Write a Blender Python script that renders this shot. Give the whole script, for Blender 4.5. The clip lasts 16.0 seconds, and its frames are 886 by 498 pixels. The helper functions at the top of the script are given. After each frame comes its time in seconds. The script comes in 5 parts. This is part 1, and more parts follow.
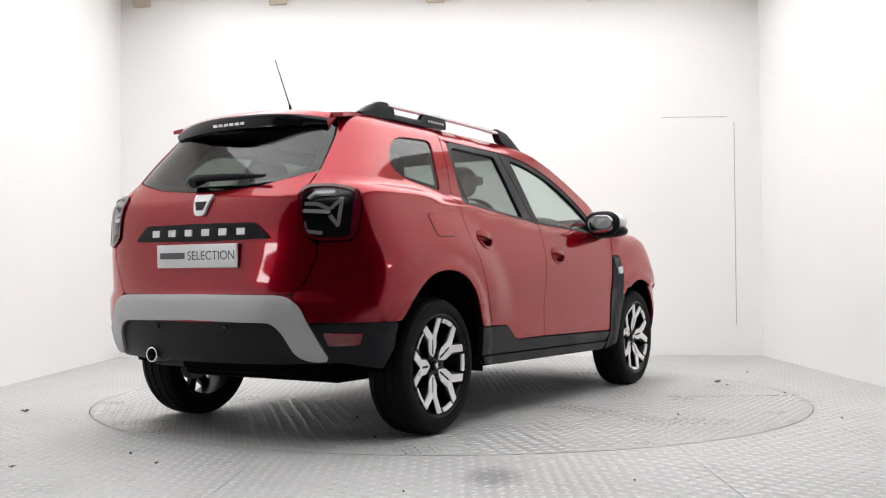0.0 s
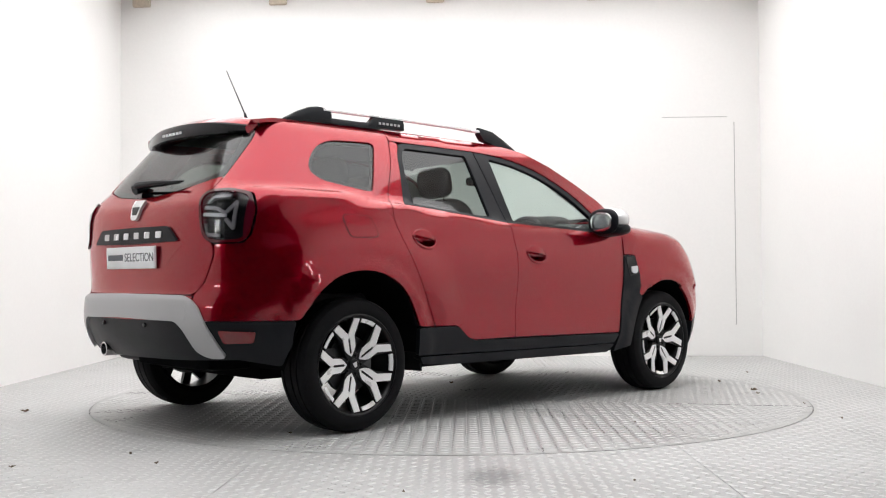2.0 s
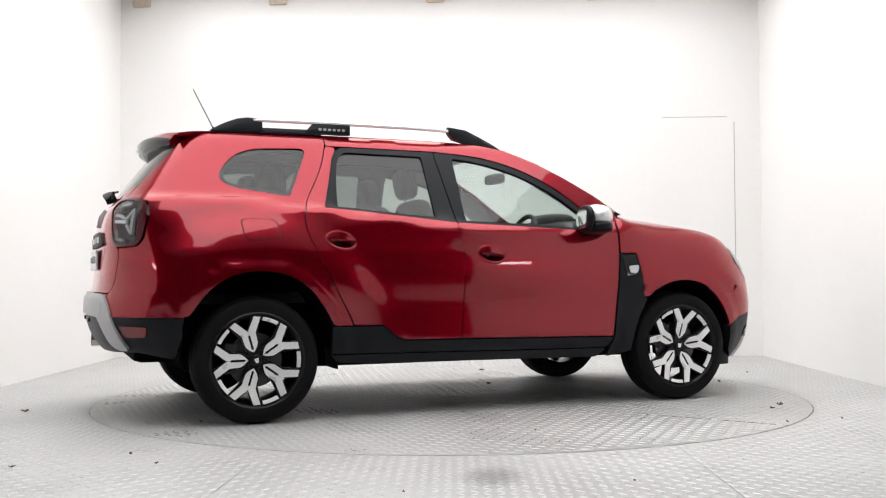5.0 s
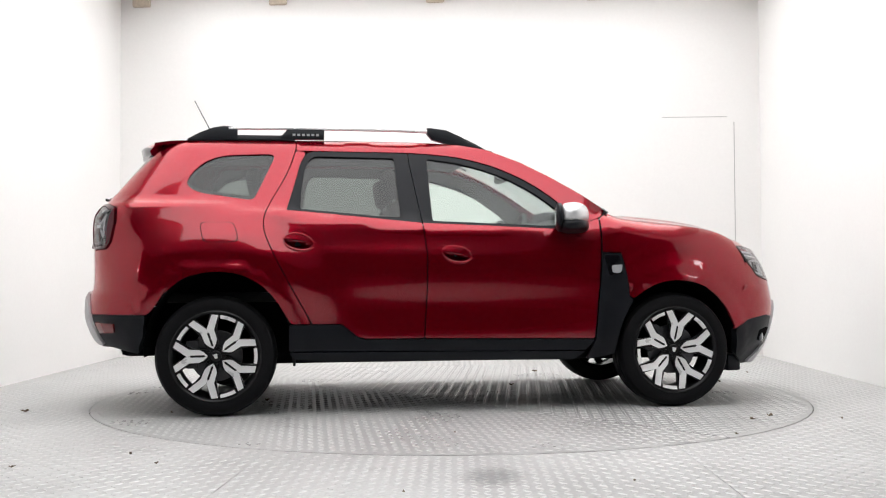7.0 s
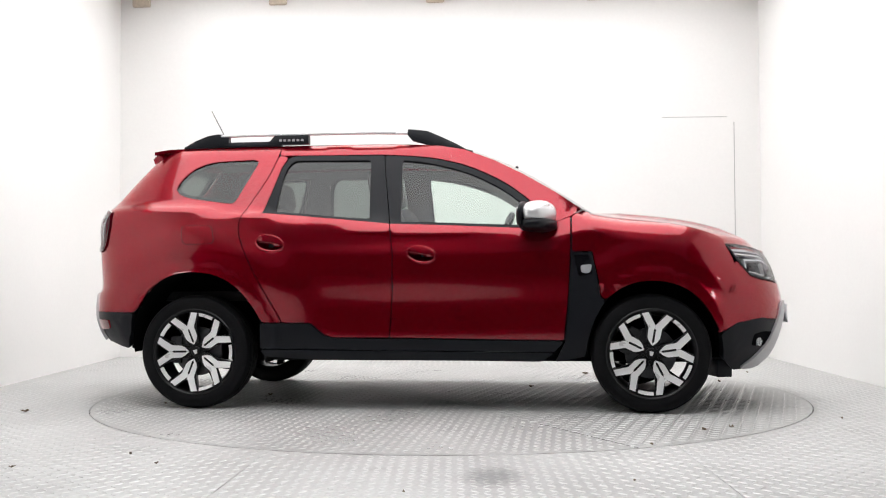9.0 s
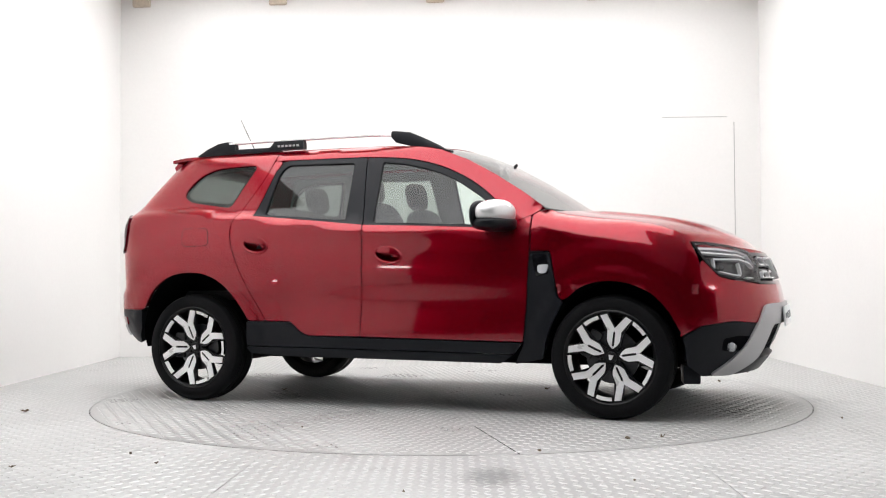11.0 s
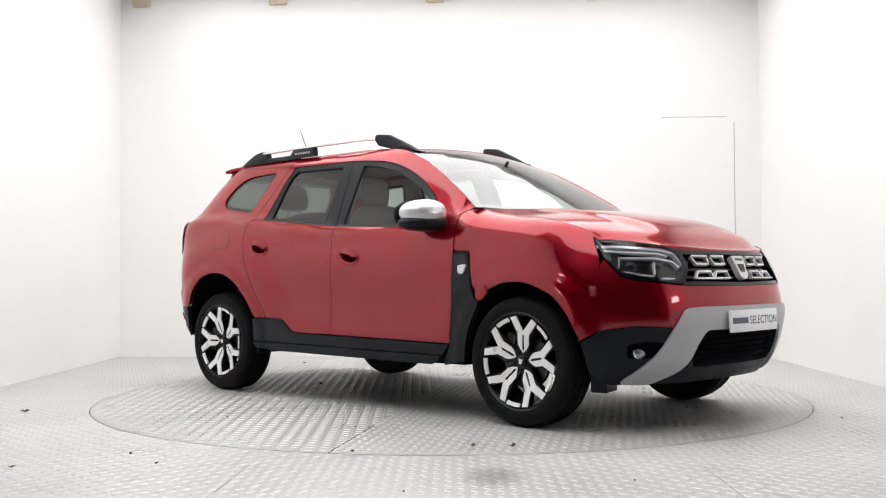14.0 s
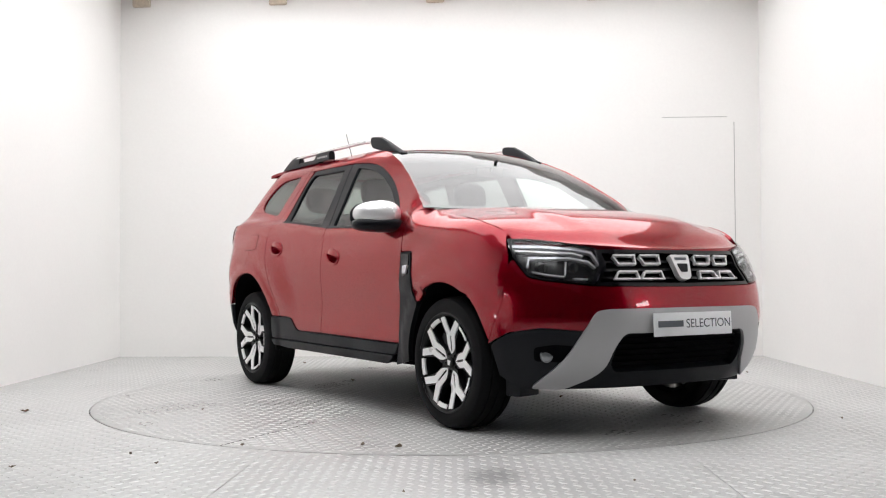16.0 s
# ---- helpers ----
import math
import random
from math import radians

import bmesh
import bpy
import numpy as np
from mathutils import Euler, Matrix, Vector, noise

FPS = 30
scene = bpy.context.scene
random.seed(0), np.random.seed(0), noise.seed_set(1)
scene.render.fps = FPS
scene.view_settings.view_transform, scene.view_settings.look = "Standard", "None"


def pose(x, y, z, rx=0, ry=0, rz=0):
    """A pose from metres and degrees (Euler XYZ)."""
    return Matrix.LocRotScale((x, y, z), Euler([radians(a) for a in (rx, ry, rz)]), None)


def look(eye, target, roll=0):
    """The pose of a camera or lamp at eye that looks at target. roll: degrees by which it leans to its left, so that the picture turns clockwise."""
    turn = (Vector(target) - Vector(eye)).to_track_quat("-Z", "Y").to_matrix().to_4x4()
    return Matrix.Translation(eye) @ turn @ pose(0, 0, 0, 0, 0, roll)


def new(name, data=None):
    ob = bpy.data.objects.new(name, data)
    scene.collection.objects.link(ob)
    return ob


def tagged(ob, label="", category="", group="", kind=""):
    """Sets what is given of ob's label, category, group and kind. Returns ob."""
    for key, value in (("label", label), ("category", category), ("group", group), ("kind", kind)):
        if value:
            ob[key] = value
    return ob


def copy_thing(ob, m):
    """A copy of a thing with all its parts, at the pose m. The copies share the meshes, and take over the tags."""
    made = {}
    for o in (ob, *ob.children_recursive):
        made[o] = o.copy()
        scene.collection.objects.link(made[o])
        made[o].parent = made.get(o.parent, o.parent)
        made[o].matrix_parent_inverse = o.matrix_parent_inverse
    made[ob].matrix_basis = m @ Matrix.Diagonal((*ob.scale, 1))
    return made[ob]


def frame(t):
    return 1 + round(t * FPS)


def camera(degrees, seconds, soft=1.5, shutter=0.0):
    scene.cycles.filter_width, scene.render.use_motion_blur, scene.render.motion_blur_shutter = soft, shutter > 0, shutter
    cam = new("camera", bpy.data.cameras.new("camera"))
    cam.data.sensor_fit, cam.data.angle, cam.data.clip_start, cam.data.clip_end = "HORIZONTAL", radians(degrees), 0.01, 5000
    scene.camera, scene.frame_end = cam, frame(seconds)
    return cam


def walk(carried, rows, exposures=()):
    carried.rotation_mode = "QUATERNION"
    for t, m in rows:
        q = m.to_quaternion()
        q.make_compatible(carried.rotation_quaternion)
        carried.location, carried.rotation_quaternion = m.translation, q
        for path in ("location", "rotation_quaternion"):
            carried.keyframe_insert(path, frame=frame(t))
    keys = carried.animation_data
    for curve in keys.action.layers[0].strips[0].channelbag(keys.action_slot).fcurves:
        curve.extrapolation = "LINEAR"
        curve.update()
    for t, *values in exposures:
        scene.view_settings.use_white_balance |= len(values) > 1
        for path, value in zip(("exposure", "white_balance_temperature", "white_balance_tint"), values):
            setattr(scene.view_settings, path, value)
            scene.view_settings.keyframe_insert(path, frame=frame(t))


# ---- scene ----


# ---- the camera, standing still ----
cam = camera(47.19, 16.0, 1.15)
EYE = Vector((0.490, -6.656, 0.779))
STAND = look(EYE, EYE + Vector((-0.0800, 0.9964, 0.0273)), -0.29)
walk(cam, [(0, STAND), (16.0, STAND)], exposures=[(0, -0.15), (2.0, -0.09), (4.0, -0.05), (7.1, -0.05), (8.0, -0.15), (9.0, -0.02), (12.5, 0.02), (14.0, -0.03), (16.0, -0.18)])


# ---- light: white LED panels under the booth's ceiling, a dim workshop beyond ----
world = bpy.data.worlds.new("world")
scene.world = world
world.use_nodes = True
world.node_tree.nodes["Background"].inputs[0].default_value = (0.9, 0.95, 1.0, 1)
world.node_tree.nodes["Background"].inputs[1].default_value = 0.02
scene.view_settings.exposure = 0.0
PANEL_GLOW = 2.65
STRIP_GLOW = 3.0
WALL_LAMP_GLOW = 12.0


# ---- materials ----
def material(name, colour, rough=0.5, metal=0.0, coat=0.0, spec=0.5):
    m = bpy.data.materials.new(name)
    m.use_nodes = True
    b = m.node_tree.nodes["Principled BSDF"]
    b.inputs["Base Color"].default_value = (*colour, 1)
    b.inputs["Roughness"].default_value = rough
    b.inputs["Metallic"].default_value = metal
    b.inputs["Coat Weight"].default_value = coat
    b.inputs["Coat Roughness"].default_value = 0.02
    b.inputs["Specular IOR Level"].default_value = spec
    return m


def grain(m, scale, amount, coarse=2.0, spread=0.2, bump_height=0.0, rough_spread=0.1):
    """Colour and gloss vary at two scales; fine relief."""
    t = m.node_tree
    b = t.nodes["Principled BSDF"]
    base = tuple(b.inputs["Base Color"].default_value)
    rough = b.inputs["Roughness"].default_value
    place = t.nodes.new("ShaderNodeTexCoord")
    fine = t.nodes.new("ShaderNodeTexNoise")
    fine.inputs["Scale"].default_value = scale
    fine.inputs["Detail"].default_value = 4
    wide = t.nodes.new("ShaderNodeTexNoise")
    wide.inputs["Scale"].default_value = coarse
    wide.inputs["Detail"].default_value = 5
    for n in (fine, wide):
        t.links.new(place.outputs["Object"], n.inputs["Vector"])
    ramps = []
    for n, a in ((fine, amount), (wide, spread)):
        r = t.nodes.new("ShaderNodeMapRange")
        r.inputs["From Min"].default_value, r.inputs["From Max"].default_value = 0.25, 0.75
        r.inputs["To Min"].default_value, r.inputs["To Max"].default_value = 1 - a, 1 + a
        t.links.new(n.outputs[0], r.inputs[0])
        ramps.append(r)
    both = t.nodes.new("ShaderNodeMath")
    both.operation = "MULTIPLY"
    t.links.new(ramps[0].outputs[0], both.inputs[0])
    t.links.new(ramps[1].outputs[0], both.inputs[1])
    tint = t.nodes.new("ShaderNodeVectorMath")
    tint.operation = "SCALE"
    tint.inputs[0].default_value = base[:3]
    t.links.new(both.outputs[0], tint.inputs["Scale"])
    t.links.new(tint.outputs[0], b.inputs["Base Color"])
    r = t.nodes.new("ShaderNodeMapRange")
    r.inputs["From Min"].default_value, r.inputs["From Max"].default_value = 0.3, 0.7
    r.inputs["To Min"].default_value, r.inputs["To Max"].default_value = max(rough - rough_spread, 0.02), min(rough + rough_spread, 1)
    t.links.new(wide.outputs[0], r.inputs[0])
    t.links.new(r.outputs[0], b.inputs["Roughness"])
    if bump_height:
        bp = t.nodes.new("ShaderNodeBump")
        bp.inputs["Distance"].default_value = bump_height
        bp.inputs["Strength"].default_value = 0.6
        t.links.new(fine.outputs[0], bp.inputs["Height"])
        t.links.new(bp.outputs[0], b.inputs["Normal"])
    return m


def glass_material(name, tint, gloss_rough=0.0, shine=0.065):
    """A thin pane: tinted clear, with a mirror gloss that grows at a slant."""
    m = bpy.data.materials.new(name)
    m.use_nodes = True
    t = m.node_tree
    t.nodes.remove(t.nodes["Principled BSDF"])
    clear = t.nodes.new("ShaderNodeBsdfTransparent")
    clear.inputs[0].default_value = (*tint, 1)
    gloss = t.nodes.new("ShaderNodeBsdfGlossy")
    gloss.inputs["Roughness"].default_value = gloss_rough
    slant = t.nodes.new("ShaderNodeLayerWeight")
    slant.inputs[0].default_value = 0.5
    steep = t.nodes.new("ShaderNodeMath")
    steep.operation = "POWER"
    steep.inputs[1].default_value = 4.5
    t.links.new(slant.outputs["Facing"], steep.inputs[0])
    fres = t.nodes.new("ShaderNodeMath")
    fres.operation = "MULTIPLY_ADD"
    fres.inputs[1].default_value, fres.inputs[2].default_value = 0.9, shine
    t.links.new(steep.outputs[0], fres.inputs[0])
    mix = t.nodes.new("ShaderNodeMixShader")
    t.links.new(fres.outputs[0], mix.inputs[0])
    t.links.new(clear.outputs[0], mix.inputs[1])
    t.links.new(gloss.outputs[0], mix.inputs[2])
    t.links.new(mix.outputs[0], t.nodes["Material Output"].inputs[0])
    return m


def glow_material(name, colour, strength):
    m = material(name, (0.8, 0.8, 0.8), 0.4)
    b = m.node_tree.nodes["Principled BSDF"]
    b.inputs["Emission Color"].default_value = (*colour, 1)
    b.inputs["Emission Strength"].default_value = strength
    return m


def red_paint():
    """Metallic red under clear lacquer, with a faint flake."""
    m = material("red_paint", (0.270, 0.0016, 0.012), 0.26, 0.76, 1.0, 0.0)
    t = m.node_tree
    b = t.nodes["Principled BSDF"]
    b.inputs["Coat IOR"].default_value = 1.54
    b.inputs["Specular Tint"].default_value = (1.0, 0.22, 0.28, 1)
    place = t.nodes.new("ShaderNodeTexCoord")
    flake = t.nodes.new("ShaderNodeTexVoronoi")
    flake.inputs["Scale"].default_value = 900
    t.links.new(place.outputs["Object"], flake.inputs["Vector"])
    r = t.nodes.new("ShaderNodeMapRange")
    r.inputs["To Min"].default_value, r.inputs["To Max"].default_value = 0.20, 0.32
    t.links.new(flake.outputs["Color"], r.inputs[0])
    t.links.new(r.outputs[0], b.inputs["Roughness"])
    peel = t.nodes.new("ShaderNodeTexNoise")
    peel.inputs["Scale"].default_value = 160
    t.links.new(place.outputs["Object"], peel.inputs["Vector"])
    bp = t.nodes.new("ShaderNodeBump")
    bp.inputs["Distance"].default_value = 0.00006
    bp.inputs["Strength"].default_value = 0.5
    t.links.new(peel.outputs[0], bp.inputs["Height"])
    t.links.new(bp.outputs[0], b.inputs["Coat Normal"])
    return m


RED = red_paint()
PLASTIC = grain(material("black_plastic", (0.006, 0.007, 0.010), 0.42, 0, 0, 0.22), 700, 0.15, 3, 0.15, 0.0003)
GLOSS_BLACK = material("gloss_black", (0.006, 0.006, 0.008), 0.10, 0, 0.0, 0.32)
INNER_BLACK = grain(material("inner_black", (0.003, 0.003, 0.004), 0.9, 0, 0, 0.05), 60, 0.2)
SATIN = grain(material("satin_grey", (0.46, 0.46, 0.47), 0.42, 0.35), 300, 0.04, 3, 0.06)
SILVER = grain(material("bright_silver", (0.80, 0.80, 0.81), 0.26, 0.40), 200, 0.03, 3, 0.05)
CHROME = material("chrome", (0.85, 0.85, 0.86), 0.08, 1.0)
MACHINED = grain(material("machined_alloy", (0.90, 0.90, 0.90), 0.35, 0.25), 250, 0.05, 8, 0.06)
RIM_BLACK = material("rim_black", (0.006, 0.006, 0.007), 0.28, 0, 0.0, 0.25)
RUBBER = grain(material("rubber", (0.005, 0.005, 0.006), 0.70, 0, 0, 0.15), 90, 0.25, 6, 0.3, 0.0006)
STEEL = grain(material("disc_steel", (0.07, 0.07, 0.075), 0.35, 0.9), 80, 0.15)
GLASS = glass_material("clear_glass", (0.80, 0.88, 0.84))
TINTED = glass_material("privacy_glass", (0.34, 0.38, 0.36))
SCREEN_GLASS = glass_material("windscreen_glass", (0.78, 0.86, 0.84), 0.0, 0.16)
LENS = glass_material("lens", (0.93, 0.94, 0.95), 0.0, 0.05)
RED_LENS = material("red_lens", (0.17, 0.002, 0.006), 0.10, 0, 0.6)
DARK_LENS = material("smoked_red_lens", (0.07, 0.002, 0.006), 0.08, 0, 0.3)
SIDE_LENS = material("side_lens_red", (0.07, 0.003, 0.012), 0.15, 0, 0.0, 0.35)
FOG_GLASS = material("fog_lamp_glass", (0.30, 0.31, 0.33), 0.10, 0.6, 1.0)
LAMP_WHITE = material("lamp_white", (0.62, 0.63, 0.66), 0.15, 0.4, 0.5)
GUIDE_GREY = material("light_guide_grey", (0.30, 0.29, 0.31), 0.18, 0.3, 0.4)
LAMP_DARK = material("lamp_dark", (0.008, 0.008, 0.010), 0.25, 0.0, 0.0, 0.3)
CLOTH = grain(material("seat_cloth", (0.012, 0.012, 0.014), 0.9), 400, 0.3, 5, 0.2, 0.0008)
TRIM_GREY = grain(material("trim_grey", (0.03, 0.03, 0.034), 0.7), 300, 0.2)
LINING = grain(material("head_lining", (0.14, 0.138, 0.132), 0.9), 300, 0.08)
PLATE_WHITE = grain(material("plate_white", (0.90, 0.91, 0.93), 0.35), 200, 0.02)
PRINT_GREY = material("print_grey", (0.10, 0.11, 0.13), 0.5)
WALL_WHITE = grain(material("wall_white", (0.90, 0.89, 0.872), 0.75), 40, 0.012, 0.7, 0.02, 0.0006)
CEIL_WHITE = grain(material("ceiling_white", (0.86, 0.85, 0.835), 0.8), 40, 0.02, 0.7, 0.03)
SEAM = material("seam_grey", (0.48, 0.47, 0.46), 0.8)
BRACKET = grain(material("bracket_tan", (0.58, 0.50, 0.41), 0.7), 50, 0.1)
GAP_DARK = material("gap_dark", (0.03, 0.03, 0.03), 0.9)
WORKSHOP = grain(material("workshop_grey", (0.055, 0.055, 0.06), 0.8), 20, 0.05, 0.6, 0.15)
LEAF = grain(material("dry_leaf", (0.16, 0.12, 0.08), 0.8), 200, 0.3)
PANEL_LIGHT = glow_material("led_panel", (0.985, 0.99, 1.0), PANEL_GLOW)
WALL_LAMP = glow_material("wall_lamp_glow", (1.0, 1.0, 1.0), WALL_LAMP_GLOW)
STRIP_LIGHT = glow_material("led_strip", (1.0, 1.0, 1.0), STRIP_GLOW)


def plate_metal(name, base, rough, wet):
    """Worn, dusty chequer plate, with stains of several sizes."""
    m = grain(material(name, base, rough, 0.15), 55, 0.10, 1.1, 0.16, 0.0002, 0.12)
    t = m.node_tree
    b = t.nodes["Principled BSDF"]
    place = t.nodes.new("ShaderNodeTexCoord")
    stain = t.nodes.new("ShaderNodeTexNoise")
    stain.inputs["Scale"].default_value = 2.6
    stain.inputs["Detail"].default_value = 8
    stain.inputs["Roughness"].default_value = 0.65
    t.links.new(place.outputs["Object"], stain.inputs["Vector"])
    r = t.nodes.new("ShaderNodeMapRange")
    r.inputs["From Min"].default_value, r.inputs["From Max"].default_value = 0.56, 0.72
    r.inputs["To Min"].default_value, r.inputs["To Max"].default_value = 1.0, 1 - wet
    t.links.new(stain.outputs[0], r.inputs[0])
    mix = t.nodes.new("ShaderNodeVectorMath")
    mix.operation = "SCALE"
    old = b.inputs["Base Color"].links[0].from_socket
    t.links.new(old, mix.inputs[0])
    t.links.new(r.outputs[0], mix.inputs["Scale"])
    t.links.new(mix.outputs[0], b.inputs["Base Color"])
    return m


def oval_stain(m, cx, cy, rx, ry, depth):
    """One oily oval stain with a ragged edge."""
    t = m.node_tree
    b = t.nodes["Principled BSDF"]
    place = t.nodes.new("ShaderNodeTexCoord")
    shift = t.nodes.new("ShaderNodeVectorMath")
    shift.operation = "SUBTRACT"
    shift.inputs[1].default_value = (cx, cy, 0)
    t.links.new(place.outputs["Object"], shift.inputs[0])
    size = t.nodes.new("ShaderNodeVectorMath")
    size.operation = "DIVIDE"
    size.inputs[1].default_value = (rx, ry, 1)
    t.links.new(shift.outputs[0], size.inputs[0])
    far = t.nodes.new("ShaderNodeVectorMath")
    far.operation = "LENGTH"
    t.links.new(size.outputs[0], far.inputs[0])
    rag = t.nodes.new("ShaderNodeTexNoise")
    rag.inputs["Scale"].default_value = 26
    t.links.new(place.outputs["Object"], rag.inputs["Vector"])
    add = t.nodes.new("ShaderNodeMath")
    add.operation = "ADD"
    t.links.new(far.outputs["Value"], add.inputs[0])
    t.links.new(rag.outputs[0], add.inputs[1])
    r = t.nodes.new("ShaderNodeMapRange")
    r.inputs["From Min"].default_value, r.inputs["From Max"].default_value = 0.9, 1.7
    r.inputs["To Min"].default_value, r.inputs["To Max"].default_value = 1 - depth, 1.0
    t.links.new(add.outputs[0], r.inputs[0])
    mix = t.nodes.new("ShaderNodeVectorMath")
    mix.operation = "SCALE"
    t.links.new(b.inputs["Base Color"].links[0].from_socket, mix.inputs[0])
    t.links.new(r.outputs[0], mix.inputs["Scale"])
    t.links.new(mix.outputs[0], b.inputs["Base Color"])
    return m


FLOOR_METAL = plate_metal("floor_metal", (0.50, 0.50, 0.495), 0.58, 0.18)
DISC_METAL = plate_metal("disc_metal", (0.45, 0.45, 0.445), 0.50, 0.30)
oval_stain(FLOOR_METAL, 0.36, -2.68, 0.13, 0.20, 0.45)
TREAD_METAL = oval_stain(grain(material("tread_metal", (0.60, 0.60, 0.59), 0.38, 0.42), 60, 0.08, 1.3, 0.15), 0.36, -2.68, 0.13, 0.20, 0.45)
DISC_TREAD = grain(material("disc_tread_metal", (0.60, 0.60, 0.59), 0.33, 0.48), 60, 0.08, 1.3, 0.18)


# ---- the body's surface (x forward, y to its left, z up; metres) ----
def curve(pts):
    """Smooth monotone-ish interpolation through a few (t, v) knots."""
    ts = [a for a, b in pts]
    vs = [b for a, b in pts]
    n = len(ts)
    ds = [(vs[i + 1] - vs[i]) / (ts[i + 1] - ts[i]) for i in range(n - 1)]
    ms = [ds[0]] + [0 if ds[i - 1] * ds[i] <= 0 else 2 * ds[i - 1] * ds[i] / (ds[i - 1] + ds[i]) for i in range(1, n - 1)] + [ds[-1]]

    def value(t):
        if t <= ts[0]:
            return vs[0] + ms[0] * (t - ts[0])
        if t >= ts[-1]:
            return vs[-1] + ms[-1] * (t - ts[-1])
        i = 0
        while ts[i + 1] < t:
            i += 1
        h = ts[i + 1] - ts[i]
        s = (t - ts[i]) / h
        return ((1 + 2 * s) * (1 - s) ** 2 * vs[i] + s * (1 - s) ** 2 * h * ms[i]
                + s * s * (3 - 2 * s) * vs[i + 1] + s * s * (s - 1) * h * ms[i + 1])
    return value


def step(t, a, b):
    t = min(max((t - a) / (b - a), 0.0), 1.0)
    return t * t * (3 - 2 * t)


def bump(t, c, w):
    return math.exp(-((t - c) / w) ** 2)


half_width = curve([(0.20, 0.835), (0.32, 0.865), (0.45, 0.880), (0.62, 0.882), (0.80, 0.890), (0.92, 0.885), (1.02, 0.862),
                    (1.10, 0.822), (1.20, 0.772), (1.35, 0.700), (1.48, 0.634), (1.55, 0.592), (1.585, 0.555), (1.605, 0.51)])
tail_x = curve([(0.22, -1.90), (0.33, -2.03), (0.45, -2.125), (0.56, -2.155), (0.66, -2.15), (0.72, -2.115), (0.85, -2.10),
                (1.02, -2.092), (1.13, -2.070), (1.20, -2.02), (1.32, -1.935), (1.45, -1.835), (1.55, -1.755), (1.62, -1.70)])
nose_x = curve([(0.18, 2.00), (0.33, 2.115), (0.48, 2.168), (0.58, 2.184), (0.70, 2.166), (0.82, 2.125), (0.92, 2.075), (0.98, 2.035), (1.06, 2.01), (1.30, 2.005), (1.7, 2.0)])
fender_top = curve([(0.9, 1.165), (1.1, 1.125), (1.4, 1.085), (1.526, 1.064), (1.65, 1.030), (1.741, 0.994), (1.80, 0.970), (1.98, 0.915), (2.1, 0.87)])
TAIL_A, TAIL_P, NOSE_A, NOSE_P = 0.55, 2.70, 0.66, 2.60


def tail_p(z):
    """How square the tail's corners are: rounder at the bumper."""
    return TAIL_P + 0.75 * step(z, 0.62, 0.98) + 1.25 * step(z, 0.98, 1.22)


belt_line = curve([(-2.1, 1.225), (-1.5, 1.215), (-0.95, 1.170), (-0.16, 1.092), (0.70, 1.052), (1.0, 1.050)])
shoulder = curve([(0.92, 0.885), (1.02, 0.872), (1.10, 0.853), (1.20, 0.824), (1.30, 0.790)])


def side_w(x, z):
    w = half_width(z)
    if 0.92 < z < 1.30:
        b = belt_line(x)
        w += max(shoulder(z) - w, 0.0) * (1 - step(z, b - 0.045, b + 0.018))
    r = math.hypot(0.95 * (x + 1.34), z - 0.36)
    w += 0.030 * (1 - step(r, 0.57, 0.81)) * step(z, 0.45, 0.75)
    w += 0.012 * (1 - step(math.hypot(x + 1.34, z - 0.36), 0.475, 0.535))
    w += 0.012 * (1 - step(math.hypot(x - 1.35, z - 0.34), 0.43, 0.50))
    w -= 0.009 * bump(x, 0.0, 0.62) * bump(z, 0.60, 0.11)
    w -= 0.010 * bump(x, 0.0, 0.75) * bump(z, 1.0, 0.07)
    f = step(x, 0.80, 1.02)
    if f > 0 and z > 0.7:
        zt = fender_top(x)
        z0 = zt - 0.125
        rf = math.hypot(x - 1.35, z - 0.34)
        wf = half_width(min(z, 0.86)) + 0.012 * (1 - step(rf, 0.43, 0.50)) + 0.020 * (1 - step(rf, 0.53, 0.69)) * step(z, 0.50, 0.75)
        if z > z0:
            k = min((z - z0) / 0.125, 1.0)
            wf -= (0.20 - 0.15 * step(x, 1.1, 1.75)) * (1 - math.sqrt(max(1 - k * k * 0.985, 0.0)))
        w = w * (1 - f) + wf * f
    return w


def half_y(x, z):
    """Half the body's width at x and height z, corners rounded."""
    w = side_w(x, z)
    xr, xf = tail_x(z), nose_x(z)
    k = (xr + TAIL_A - x) / TAIL_A
    if k > 0:
        p = tail_p(z)
        return w * max(1 - k ** p, 0.0) ** (1 / p) if k < 1 else 0.0
    k = (x - xf + NOSE_A) / NOSE_A
    if k > 0:
        return w * max(1 - k ** NOSE_P, 0.0) ** (1 / NOSE_P) if k < 1 else 0.0
    return w


def end_x(y, z, nose):
    """The x of the tail or nose at y and z."""
    x = nose_x(z) - 0.3 if nose else tail_x(z) + 0.3
    for i in range(6):
        w = side_w(x, z)
        k = min(abs(y) / w, 0.9999)
        if nose:
            x = nose_x(z) - NOSE_A + NOSE_A * (1 - k ** NOSE_P) ** (1 / NOSE_P)
        else:
            p = tail_p(z)
            x = tail_x(z) + TAIL_A - TAIL_A * (1 - k ** p) ** (1 / p)
    return x


# ---- building tools ----
from mathutils.geometry import delaunay_2d_cdt


